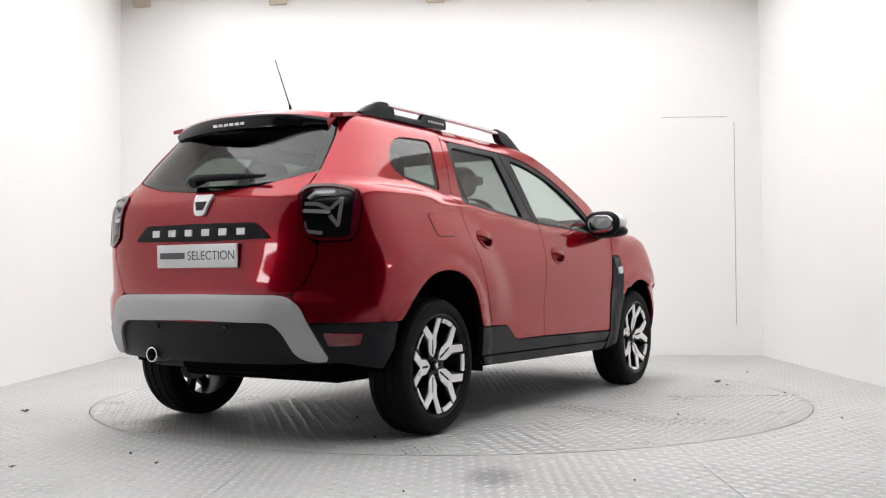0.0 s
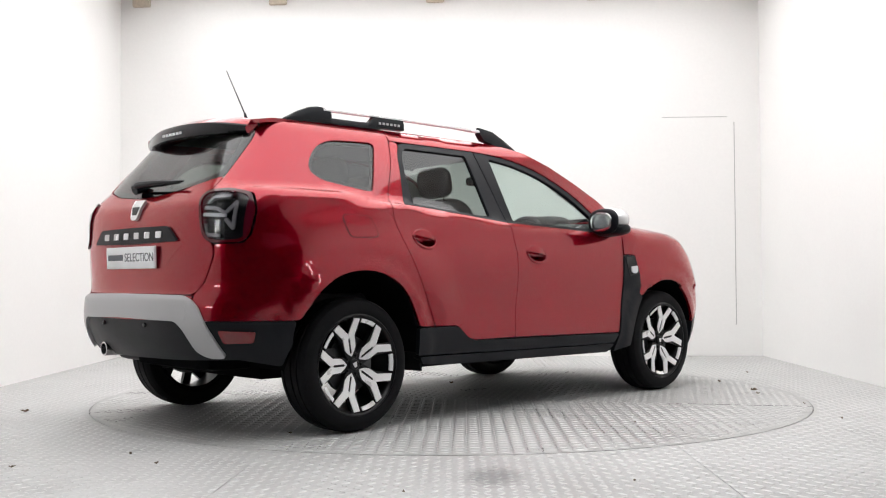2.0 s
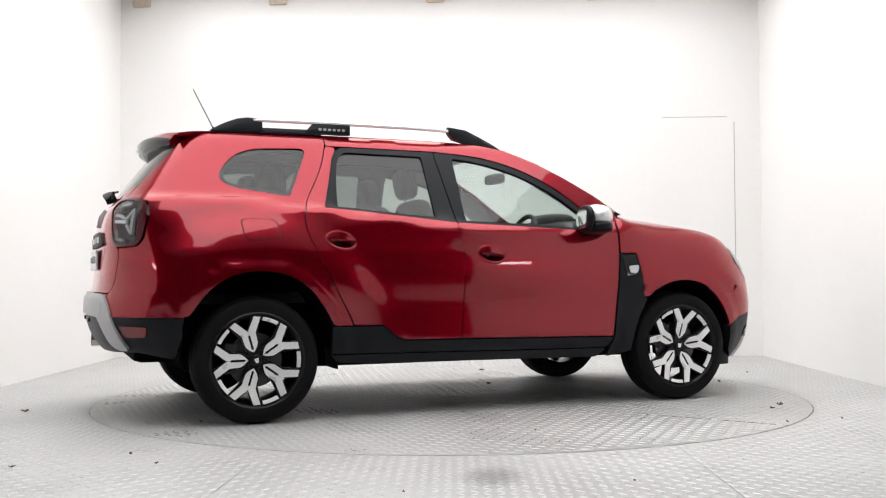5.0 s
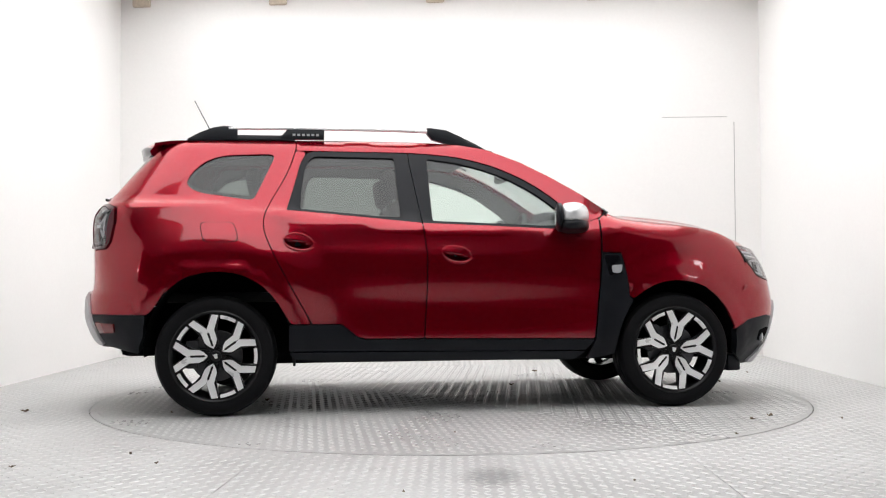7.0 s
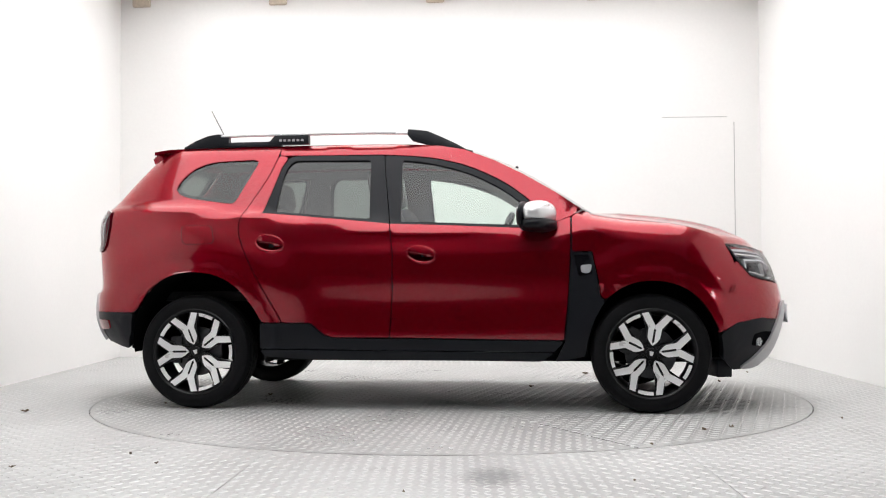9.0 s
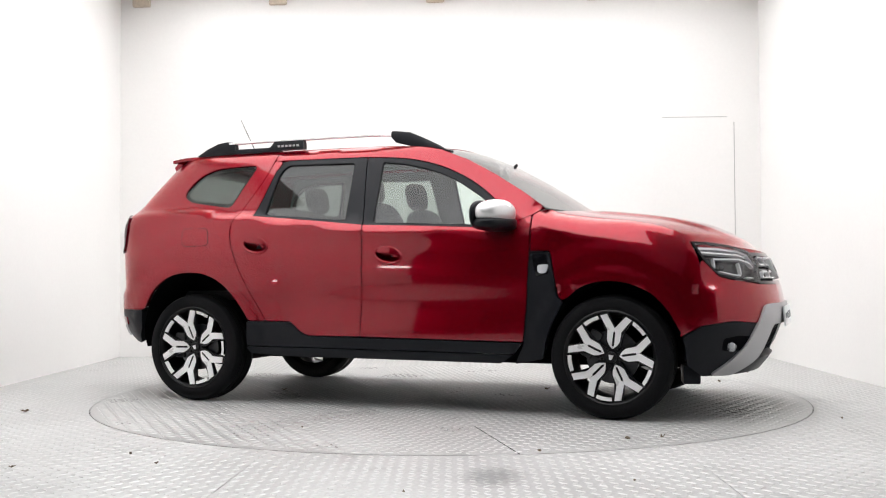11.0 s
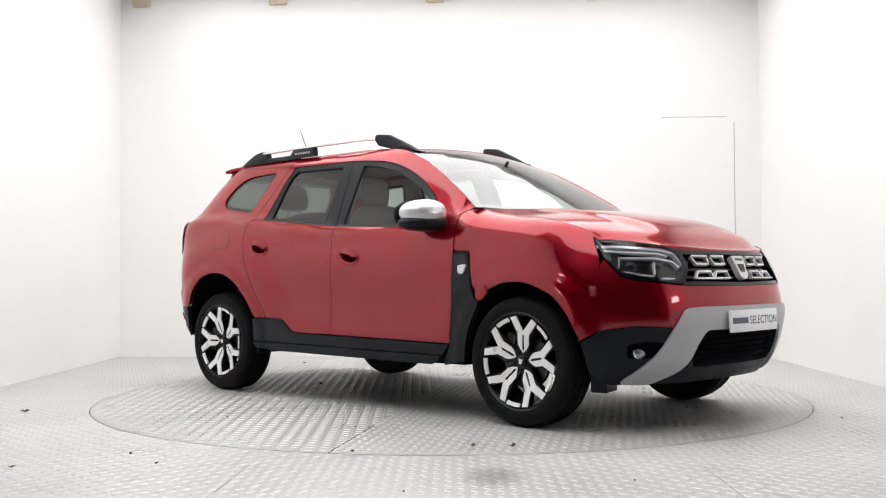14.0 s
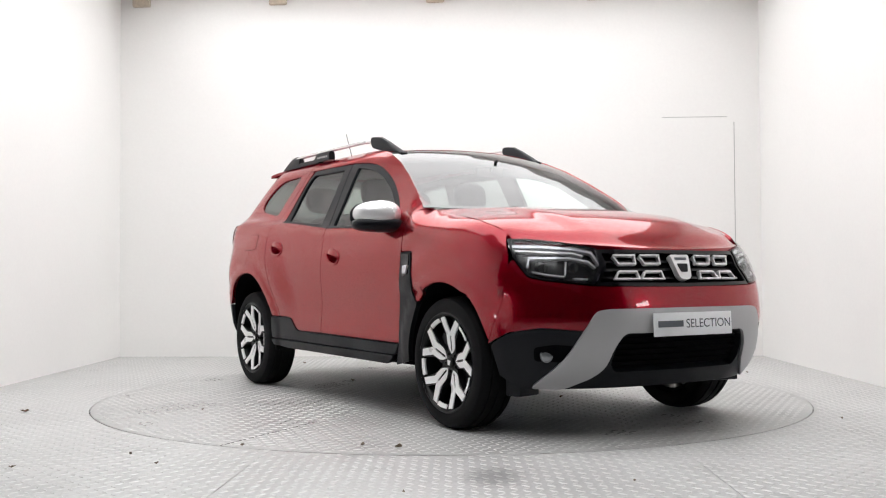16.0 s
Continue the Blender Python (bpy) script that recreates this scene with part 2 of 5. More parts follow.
def mesh_object(name, verts, faces, mat, parent=None, label="", normals=None, smooth=True, sharp=None):
    me = bpy.data.meshes.new(name)
    me.from_pydata([tuple(v) for v in verts], [], faces)
    me.materials.append(mat)
    me.update()
    if smooth:
        me.polygons.foreach_set("use_smooth", [True] * len(me.polygons))
        if normals is not None:
            me.normals_split_custom_set_from_vertices([tuple(n) for n in normals])
        elif sharp:
            me.set_sharp_from_angle(angle=radians(sharp))
    ob = new(name, me)
    if parent:
        ob.parent = parent
    if label:
        tagged(ob, label)
    return ob


def part(name, bm, mat, parent=None, label="", sharp=35):
    bmesh.ops.recalc_face_normals(bm, faces=bm.faces)
    me = bpy.data.meshes.new(name)
    bm.to_mesh(me)
    bm.free()
    me.materials.append(mat)
    me.polygons.foreach_set("use_smooth", [True] * len(me.polygons))
    me.set_sharp_from_angle(angle=radians(sharp))
    ob = new(name, me)
    if parent:
        ob.parent = parent
    if label:
        tagged(ob, label)
    return ob


def add_box(bm, size, m, bevel=0.0, segs=2):
    made = bmesh.ops.create_cube(bm, size=1, matrix=m @ Matrix.Diagonal((*size, 1)))
    if bevel:
        edges = list({e for v in made["verts"] for e in v.link_edges})
        bmesh.ops.bevel(bm, geom=edges, offset=bevel, segments=segs, affect="EDGES", profile=0.6)
    return bm


def box(size, m, bevel=0.0, segs=2):
    return add_box(bmesh.new(), size, m, bevel, segs)


def add_lathe(bm, profile, m, steps=48, closed=False):
    """Turn (radius, along) about the local y axis."""
    rings = []
    for i in range(steps):
        a = 2 * math.pi * i / steps
        rings.append([bm.verts.new(m @ Vector((r * math.cos(a), y, r * math.sin(a)))) for r, y in profile])
    n = len(profile)
    for i in range(steps):
        a, b = rings[i], rings[(i + 1) % steps]
        for j in range(n if closed else n - 1):
            k = (j + 1) % n
            bm.faces.new((a[j], a[k], b[k], b[j]))
    return bm


def add_tube(bm, points, radius, steps=8):
    pts = [Vector(p) for p in points]
    rings = []
    for i, p in enumerate(pts):
        d = (pts[min(i + 1, len(pts) - 1)] - pts[max(i - 1, 0)]).normalized()
        q = d.to_track_quat("Z", "Y").to_matrix()
        r = radius[i] if isinstance(radius, (list, tuple)) else radius
        rings.append([bm.verts.new(p + q @ Vector((r * math.cos(2 * math.pi * k / steps), r * math.sin(2 * math.pi * k / steps), 0))) for k in range(steps)])
    for a, b in zip(rings, rings[1:]):
        for k in range(steps):
            bm.faces.new((a[k], a[(k + 1) % steps], b[(k + 1) % steps], b[k]))
    bm.faces.new(rings[0][::-1])
    bm.faces.new(rings[-1])
    return bm


def add_prism(bm, outline, to3, depth):
    """A solid of a flat outline: to3(a, b, d) places a point at depth d."""
    front = [bm.verts.new(to3(a, b, 0)) for a, b in outline]
    back = [bm.verts.new(to3(a, b, depth)) for a, b in outline]
    bm.faces.new(front)
    bm.faces.new(back[::-1])
    n = len(outline)
    for i in range(n):
        j = (i + 1) % n
        bm.faces.new((front[i], back[i], back[j], front[j]))
    return bm


# -- arc lengths round the body's corners --
def arc_table(a, w, p):
    angles = [i * 0.5 for i in range(181)]
    pts = []
    for d in angles:
        c, s = math.cos(radians(d)), math.sin(radians(d))
        r = ((c / a) ** p + (abs(s) / w) ** p) ** (-1 / p)
        pts.append((r * c, r * s))
    total = [0.0]
    for q0, q1 in zip(pts, pts[1:]):
        total.append(total[-1] + math.dist(q0, q1))
    return angles, total


TAIL_ARC = arc_table(TAIL_A, 0.86, 3.0)
NOSE_ARC = arc_table(NOSE_A, 0.86, NOSE_P)


def lookup(xs, ys, x):
    if x <= xs[0]:
        return ys[0]
    if x >= xs[-1]:
        return ys[-1]
    i = int(np.searchsorted(xs, x, side="right")) - 1
    return ys[i] + (ys[i + 1] - ys[i]) * (x - xs[i]) / (xs[i + 1] - xs[i])


def end_point(deg, z, nose):
    """A point of the tail or nose at an angle from its middle (0) to the right side (90)."""
    a, p = (NOSE_A, NOSE_P) if nose else (TAIL_A, tail_p(z))
    xc = nose_x(z) - NOSE_A if nose else tail_x(z) + TAIL_A
    c, s = math.cos(radians(deg)), abs(math.sin(radians(deg)))
    x = xc
    for i in range(3):
        w = side_w(x, z)
        r = ((c / a) ** p + (s / w) ** p) ** (-1 / p)
        x = xc + (r * c if nose else -r * c)
    return Vector((x, -r * math.sin(radians(deg)), z))


def on_side(s, z):
    xc, xb = tail_x(z) + TAIL_A, nose_x(z) - NOSE_A
    if s < xc:
        return end_point(lookup(TAIL_ARC[1], TAIL_ARC[0], TAIL_ARC[1][-1] - (xc - s)), z, False)
    if s > xb:
        return end_point(lookup(NOSE_ARC[1], NOSE_ARC[0], NOSE_ARC[1][-1] - (s - xb)), z, True)
    return Vector((s, -side_w(s, z), z))


def on_end(u, z, nose):
    table = NOSE_ARC if nose else TAIL_ARC
    over = abs(u) - table[1][-1]
    if over > 0:
        x = nose_x(z) - NOSE_A - over if nose else tail_x(z) + TAIL_A + over
        return Vector((x, -math.copysign(side_w(x, z), u), z))
    return end_point(math.copysign(lookup(table[1], table[0], abs(u)), u), z, nose)


def on_tail(u, z):
    return on_end(u, z, False)


def on_nose(u, z):
    return on_end(u, z, True)


def seek(f, lo, hi):
    up = f(hi) > f(lo)
    for i in range(40):
        mid = (lo + hi) / 2
        if (f(mid) > 0) == up:
            hi = mid
        else:
            lo = mid
    return (lo + hi) / 2


def end_u(z, nose, x=None, y=None):
    """The distance round the end from its middle, where x or the half width y is known."""
    table = NOSE_ARC if nose else TAIL_ARC
    if y is not None:
        d = seek(lambda a: -end_point(a, z, nose).y - y, 0, 89.9)
    else:
        xc = nose_x(z) - NOSE_A if nose else tail_x(z) + TAIL_A
        if (x < xc) if nose else (x > xc):
            return table[1][-1] + abs(x - xc)
        d = seek(lambda a: end_point(a, z, nose).x - x, 0, 89.9)
    return lookup(table[0], table[1], d)


def tail_s(z, x=None, y=None):
    return tail_x(z) + TAIL_A - TAIL_ARC[1][-1] + end_u(z, False, x, y)


def nose_s(z, x=None, y=None):
    return nose_x(z) - NOSE_A + NOSE_ARC[1][-1] - end_u(z, True, x, y)


def TY(y, z):
    return (end_u(z, False, y=y), z)


def TX(x, z):
    return (end_u(z, False, x=x), z)


def NY(y, z):
    return (end_u(z, True, y=y), z)


def NX(x, z):
    return (end_u(z, True, x=x), z)


def both_sides(points):
    """A symmetric outline from its right half, given from the top middle round to the bottom middle."""
    return [(u, z) for u, z in points] + [(-u, z) for u, z in reversed(points) if abs(u) > 1e-6]


def rounded(points, r):
    out = []
    n = len(points)
    for i in range(n):
        p, a, b = Vector(points[i][:2]), Vector(points[i - 1][:2]), Vector(points[(i + 1) % n][:2])
        rr = points[i][2] if len(points[i]) > 2 else r
        d0, d1 = min(rr, 0.48 * (a - p).length), min(rr, 0.48 * (b - p).length)
        if rr < 1e-4:
            out.append(p)
            continue
        q0, q1 = p + (a - p).normalized() * d0, p + (b - p).normalized() * d1
        for k in range(5):
            t = k / 4
            out.append(q0 * (1 - t) ** 2 + p * 2 * t * (1 - t) + q1 * t * t)
    return out


def divided(loop, length):
    out = []
    for i, p in enumerate(loop):
        q = loop[(i + 1) % len(loop)]
        n = max(1, math.ceil((q - p).length / length))
        out += [p + (q - p) * (k / n) for k in range(n)]
    clean = []
    for p in out:
        if not clean or (p - clean[-1]).length > 5e-4:
            clean.append(p)
    return clean


def within(points, loop):
    x, y = points[:, 0], points[:, 1]
    hit = np.zeros(len(points), bool)
    ring = np.array([tuple(p) for p in loop])
    nxt = np.roll(ring, -1, 0)
    for (x0, y0), (x1, y1) in zip(ring, nxt):
        if y0 == y1:
            continue
        hit ^= ((y0 > y) != (y1 > y)) & (x < (x1 - x0) * (y - y0) / (y1 - y0) + x0)
    return hit


def sheet(surface, outline, holes=(), off=0.0, depth=0.02, res=0.04, r=0.02, lift=None):
    """Vertices, faces and normals of a curved panel with turned-in edges: an outline on a surface."""
    loops = [divided(rounded(outline, r), res)] + [divided(rounded(h, r), res) for h in holes]
    ring = np.array([tuple(p) for p in loops[0]])
    lo, hi = ring.min(0), ring.max(0)
    gx, gy = np.meshgrid(np.arange(lo[0] + res / 2, hi[0], res), np.arange(lo[1] + res / 2, hi[1], res))
    grid = np.stack([gx.ravel(), gy.ravel()], 1)
    if len(grid):
        keep = within(grid, loops[0])
        for h in loops[1:]:
            keep &= ~within(grid, h)
        grid = grid[keep]
        rim = np.concatenate([np.array([tuple(p) for p in l]) for l in loops])
        if len(grid):
            near = np.array([np.min(np.sum((rim - g) ** 2, 1)) for g in grid])
            grid = grid[near > (0.45 * res) ** 2]
    flat, edges = [], []
    for l in loops:
        k = len(flat)
        flat += [Vector(p) for p in l]
        edges += [(k + i, k + (i + 1) % len(l)) for i in range(len(l))]
    flat += [Vector((float(a), float(b))) for a, b in grid]
    vs, es, fs, *_ = delaunay_2d_cdt(flat, edges, [], 0, 1e-6)
    mid = np.array([[(vs[f[0]][c] + vs[f[1]][c] + vs[f[2]][c]) / 3 for c in (0, 1)] for f in fs])
    good = within(mid, loops[0])
    for h in loops[1:]:
        good &= ~within(mid, h)
    verts, norms = [], []

    def place(a, b):
        e = 0.004
        p = surface(a, b)
        n = (surface(a + e, b) - surface(a - e, b)).cross(surface(a, b + e) - surface(a, b - e))
        n = n.normalized() if n.length > 1e-12 else Vector((0, 0, 1))
        return p, n
    p, n = place(*flat[0])
    sign = 1 if n.dot(p - Vector((0.75 * p.x, 0, min(p.z, 0.6)))) > 0 else -1
    for v in vs:
        p, n = place(v[0], v[1])
        n = n * sign
        verts.append(p + n * (off + (lift(v[0], v[1]) if lift else 0)))
        norms.append(n)
    faces = []
    for f, g in zip(fs, good):
        if g:
            a, b, c = (verts[i] for i in f)
            faces.append(tuple(f) if (b - a).cross(c - a).dot(norms[f[0]]) > 0 else tuple(reversed(f)))
    if lift:
        total = [Vector((0, 0, 0)) for v in verts]
        for f in faces:
            k = (verts[f[1]] - verts[f[0]]).cross(verts[f[2]] - verts[f[0]])
            for i in f:
                total[i] += k
        norms = [k.normalized() if k.length > 1e-14 else n for k, n in zip(total, norms)]
    # turned-in edge
    count = {}
    for f in faces:
        for i in range(3):
            e = (f[i], f[(i + 1) % 3])
            count[e] = count.get(e, 0) + 1
    rim = [e for e in count if (e[1], e[0]) not in count]
    if depth:
        made = {}
        outward = {}
        for a, b in rim:
            o = (verts[b] - verts[a]).cross(norms[a])
            for i in (a, b):
                outward[i] = outward.get(i, Vector((0, 0, 0))) + o
        for i, o in outward.items():
            o = o.normalized() if o.length > 1e-12 else norms[i]
            made[i] = (len(verts), len(verts) + 1)
            verts += [verts[i].copy(), verts[i] - norms[i] * depth]
            norms += [o, o]
        for a, b in rim:
            faces.append((made[a][0], made[a][1], made[b][1], made[b][0]))
    return verts, faces, norms


def panel(name, surface, outline, mat, parent, label="", mirror=False, **how):
    """One panel of the body; with mirror also its twin on the left."""
    verts, faces, norms = sheet(surface, outline, **how)
    ob = mesh_object(name, verts, faces, mat, parent, label, norms)
    if not mirror:
        return ob
    flip = Vector((1, -1, 1))
    twin = mesh_object(name, [v * flip for v in verts], [tuple(reversed(f)) for f in faces], mat, parent, label, [n * flip for n in norms])
    return ob, twin


def ribbon(points, width):
    """The outline of a strip of that width along a few points."""
    pts = [Vector(p) for p in points]
    left, right = [], []
    for i, p in enumerate(pts):
        d = (pts[min(i + 1, len(pts) - 1)] - pts[max(i - 1, 0)]).normalized()
        n = Vector((-d.y, d.x)) * width / 2
        left.append(tuple(p + n))
        right.append(tuple(p - n))
    return left + right[::-1]


def flat_surface(z):
    return lambda a, b: Vector((a, b, z))


# ---- the booth ----
R_DISC = 2.232
CORNER_L, CORNER_R = Vector((-3.52, 3.14)), Vector((2.78, 3.38))
FRONT_L, FRONT_R = Vector((-2.910, -4.0)), Vector((3.210, -3.3))
BOOTH_H = 3.62


def wall_slab(name, a, b, height, thick, label, mat, bottom=0.0):
    """An upright wall whose inner face runs from a to b; the room lies on its left."""
    d = (b - a).normalized()
    n = Vector((d.y, -d.x))
    bm = bmesh.new()
    foot = [a, b, b + n * thick, a + n * thick]
    lower = [bm.verts.new((p.x, p.y, bottom)) for p in foot]
    upper = [bm.verts.new((p.x, p.y, height)) for p in foot]
    bm.faces.new(lower[::-1])
    bm.faces.new(upper)
    for i in range(4):
        j = (i + 1) % 4
        bm.faces.new((lower[i], lower[j], upper[j], upper[i]))
    ob = part(name, bm, mat)
    return tagged(ob, label, "wall", kind="structure")


wall_slab("wall_back", CORNER_R + Vector((0.15, 0.006)), CORNER_L - Vector((0.15, 0.006)), BOOTH_H, 0.12, "plain white painted back wall of a photo booth", WALL_WHITE)
wall_slab("wall_left", CORNER_L, FRONT_L, BOOTH_H, 0.12, "plain white painted side wall of a photo booth", WALL_WHITE)
wall_slab("wall_right", FRONT_R, CORNER_R, BOOTH_H, 0.12, "plain white painted side wall with a hidden door beside it", WALL_WHITE)

# the flush door in the back wall
along = (CORNER_R - CORNER_L).normalized()


def on_back(x, z, out):
    t = (x - CORNER_L.x) / along.x
    p = CORNER_L + along * t + Vector((along.y, -along.x)) * out
    return Vector((p.x, p.y, z))


door = new("door_1")
tagged(door, "flush white door with hairline joints in the back wall", "door", kind="structure")
bm = bmesh.new()
bm2 = bmesh.new()
for x0, x1, z0, z1, b in ((1.76, 2.526, 0.01, 2.318, bm), (2.527, 2.534, 0.30, 2.27, bm2), (1.84, 2.46, 2.319, 2.325, bm2)):
    add_prism(b, [(x0, z0), (x1, z0), (x1, z1), (x0, z1)], lambda a, c, d: on_back(a, c, 0.004 - d), 0.008)
part("door_leaf", bm, WALL_WHITE, door)
part("door_joint", bm2, SEAM, door, "thin grey joint round the door")

# ceiling and its LED panels
bm = bmesh.new()
# unseen front run added past the walls: screens the paint from the strip lights
foot = [(-3.9, 3.6), (3.2, 3.8), (3.6, -9.2), (-3.3, -9.2)]
add_prism(bm, foot, lambda a, b, d: Vector((a, b, BOOTH_H + d)), 0.1)
tagged(part("ceiling", bm, CEIL_WHITE), "white booth ceiling carrying rows of LED panels, its unseen front added as a light screen", "ceiling", kind="structure")


def led_panel():
    ob = new("ceiling_light")
    fr = bmesh.new()
    for dx, dy, sx, sy in ((0, 1.292, 1.304, 0.012), (0, -1.292, 1.304, 0.012), (0.647, 0, 0.012, 2.572), (-0.647, 0, 0.012, 2.572)):
        add_box(fr, (sx, sy, 0.04), pose(dx, dy, 0.01))
    part("frame", fr, CEIL_WHITE, ob)
    part("diffuser", box((1.3085, 2.6185, 0.016), pose(0, 0, -0.021)), PANEL_LIGHT, ob, "glowing white diffuser")
    return tagged(ob, "white-framed rectangular LED panel under the booth ceiling", "ceiling light", "LED panels")


first = led_panel()
first.matrix_basis = pose(-2.20, 1.55, BOOTH_H - 0.031)
for i, x in enumerate((-2.20, -0.89, 0.42, 1.73)):
    for y in (1.55, -1.07, -3.69):
        if (i, y) != (0, 1.55) and (y > -2 or i in (1, 2)):
            copy_thing(first, pose(x, y, BOOTH_H - 0.031))


def wall_bracket():
    ob = new("wall_bracket")
    part("plate", box((0.18, 0.05, 0.14), pose(0, -0.025, -0.07), 0.02), BRACKET, ob)
    part("bolt", box((0.025, 0.02, 0.025), pose(0, -0.058, -0.05), 0.006), SATIN, ob)
    return tagged(ob, "small tan bracket where the wall meets the ceiling", "bracket", "brackets along the wall top")


first = wall_bracket()
TOPS = (-3.30, -1.93, -0.37, 1.20, 2.62)
first.matrix_basis = Matrix.Translation(on_back(TOPS[0], BOOTH_H, 0.001))
for x in TOPS[1:]:
    copy_thing(first, Matrix.Translation(on_back(x, BOOTH_H, 0.001)))

# ---- the floor of chequer plate, cut out round the turntable ----
bm = bmesh.new()
add_prism(bm, [(-9, -13), (9, -13), (9, 4.2), (-9, 4.2)], lambda a, b, d: Vector((a, b, -0.03 - d)), 0.2)
floor_base = tagged(part("floor", bm, GAP_DARK), "dull grey metal chequer-plate floor, scuffed and dusty", "floor", kind="structure")


def circle_points(a0, a1, r, n=40):
    return [(r * math.cos(radians(a0 + (a1 - a0) * i / n)), r * math.sin(radians(a0 + (a1 - a0) * i / n))) for i in range(n + 1)]


def floor_plate(outline):
    bm = bmesh.new()
    add_prism(bm, outline, lambda a, b, d: Vector((a, b, -d)), 0.02)
    return part("floor_plate", bm, FLOOR_METAL, floor_base)


RC = R_DISC + 0.006
BACK = [(-3.52, 3.14), (2.78, 3.38)]
a_left = math.degrees(math.atan2(-2.13, -0.66)) + 360
a_right = math.degrees(math.atan2(-1.89, 1.18)) + 360
g = 0.0015
floor_plate([(-0.60 - g, -4.6), (-0.665 - g, -2.135)] + circle_points(a_left - 0.1, 181.5, RC)[1:] + [(-3.28, -0.05), (-2.8, -4.6)])
floor_plate([(1.36 - g, -4.6), (1.18 - g, -1.905)] + circle_points(a_right - 0.1, a_left + 0.1, RC)[1:-1] + [(-0.665 + g, -2.135), (-0.60 + g, -4.6)])
floor_plate([(3.3, -4.6), (3.05, 0.3)] + circle_points(368, a_right + 0.1, RC)[:-1] + [(1.18 + g, -1.905), (1.36 + g, -4.6)])
floor_plate([(-3.29, -0.045), *[(x, y) for x, y in circle_points(181.4, 8.1, RC)], (3.052, 0.305), (2.90, 3.42), (-3.60, 3.18)])


def tread(inside, cell, turn):
    """Raised lozenges of chequer plate, lying crosswise by turns."""
    verts, faces = [], []
    c, s = math.cos(radians(turn)), math.sin(radians(turn))
    n = int(6.2 / cell)
    for i in range(-n, n):
        for j in range(-n, n):
            u, v = i * cell, j * cell
            x, y = c * u - s * v, s * u + c * v
            if not inside(x, y):
                continue
            a = radians(turn + (45 if (i + j) % 2 else -45))
            ca, sa = math.cos(a), math.sin(a)
            k = len(verts)
            for du, dv, h in ((-0.46, 0, 0), (0, -0.12, 0), (0.46, 0, 0), (0, 0.12, 0), (-0.26, 0, 1), (0.26, 0, 1)):
                du, dv = du * cell * 1.02, dv * cell * 1.25
                verts.append((x + ca * du - sa * dv, y + sa * du + ca * dv, h * 0.0026))
            faces += [(k, k + 1, k + 4), (k + 1, k + 5, k + 4), (k + 1, k + 2, k + 5), (k + 2, k + 3, k + 5), (k + 3, k + 4, k + 5), (k + 3, k, k + 4)]
    return verts, faces


def on_floor(x, y):
    return (x * x + y * y > (RC + 0.02) ** 2 and -3.4 < y < 3.25 and -3.15 + 0.13 * -y < x + 0.0 and x < 2.95 - 0.03 * y
            and x > -3.10 - 0.13 * y)


v, f = tread(on_floor, 0.048, 4)
tread_floor = mesh_object("tread_pattern", v, f, TREAD_METAL, floor_base, "raised lozenge tread of the plates", smooth=False)
tagged(tread_floor, kind="stuff")

# ---- the turntable ----
turntable = new("turntable")
tagged(turntable, "round steel chequer-plate turntable set flush in the floor", "turntable")
bm = bmesh.new()
bm.faces.new([bm.verts.new((x, y, 0.001)) for x, y in circle_points(0, 360 - 360 / 128, R_DISC, 127)])
ext = bmesh.ops.extrude_face_region(bm, geom=bm.faces[:])
bmesh.ops.translate(bm, verts=[e for e in ext["geom"] if isinstance(e, bmesh.types.BMVert)], vec=(0, 0, -0.025))
part("disc", bm, DISC_METAL, turntable)
bm = bmesh.new()
for (x0, y0), (x1, y1) in (((0.62, -1.25), (1.08, -1.95)),):
    d = Vector((x1 - x0, y1 - y0, 0))
    add_box(bm, (d.length, 0.006, 0.002), pose((x0 + x1) / 2, (y0 + y1) / 2, 0.0012, 0, 0, math.degrees(math.atan2(d.y, d.x))))
part("plate_joint", bm, GAP_DARK, turntable, "dark joint between the turntable's plates")


def beyond_joint(x, y):
    return (x - 0.62) * 0.70 + (y + 1.25) * 0.46 > 0


v, f = tread(lambda x, y: x * x + y * y < (R_DISC - 0.03) ** 2 and not beyond_joint(x, y), 0.048, 0)
v2, f2 = tread(lambda x, y: x * x + y * y < (R_DISC - 0.03) ** 2 and beyond_joint(x, y), 0.048, 33)
f += [tuple(i + len(v) for i in q) for q in f2]
v += v2
disc_tread = mesh_object("tread_pattern", [(a, b, c + 0.001) for a, b, c in v], f, DISC_TREAD, turntable, "raised lozenge tread of the turntable", smooth=False)
tagged(disc_tread, kind="stuff")


def leaf(size, seed):
    rnd = random.Random(seed)
    bm = bmesh.new()
    n = 9
    ring = []
    for i in range(n):
        a = 2 * math.pi * i / n
        r = size * (0.5 + 0.5 * rnd.random()) * (1.0 if i % 2 else 0.7)
        ring.append(bm.verts.new((r * math.cos(a), 0.6 * r * math.sin(a), 0.004 + size * 0.5 * rnd.random())))
    mid = bm.verts.new((0, 0, 0.002))
    for i in range(n):
        bm.faces.new((mid, ring[i], ring[(i + 1) % n]))
    ext = bmesh.ops.extrude_face_region(bm, geom=bm.faces[:])
    bmesh.ops.translate(bm, verts=[e for e in ext["geom"] if isinstance(e, bmesh.types.BMVert)], vec=(0, 0, 0.0015))
    return part("dry_leaf", bm, LEAF)


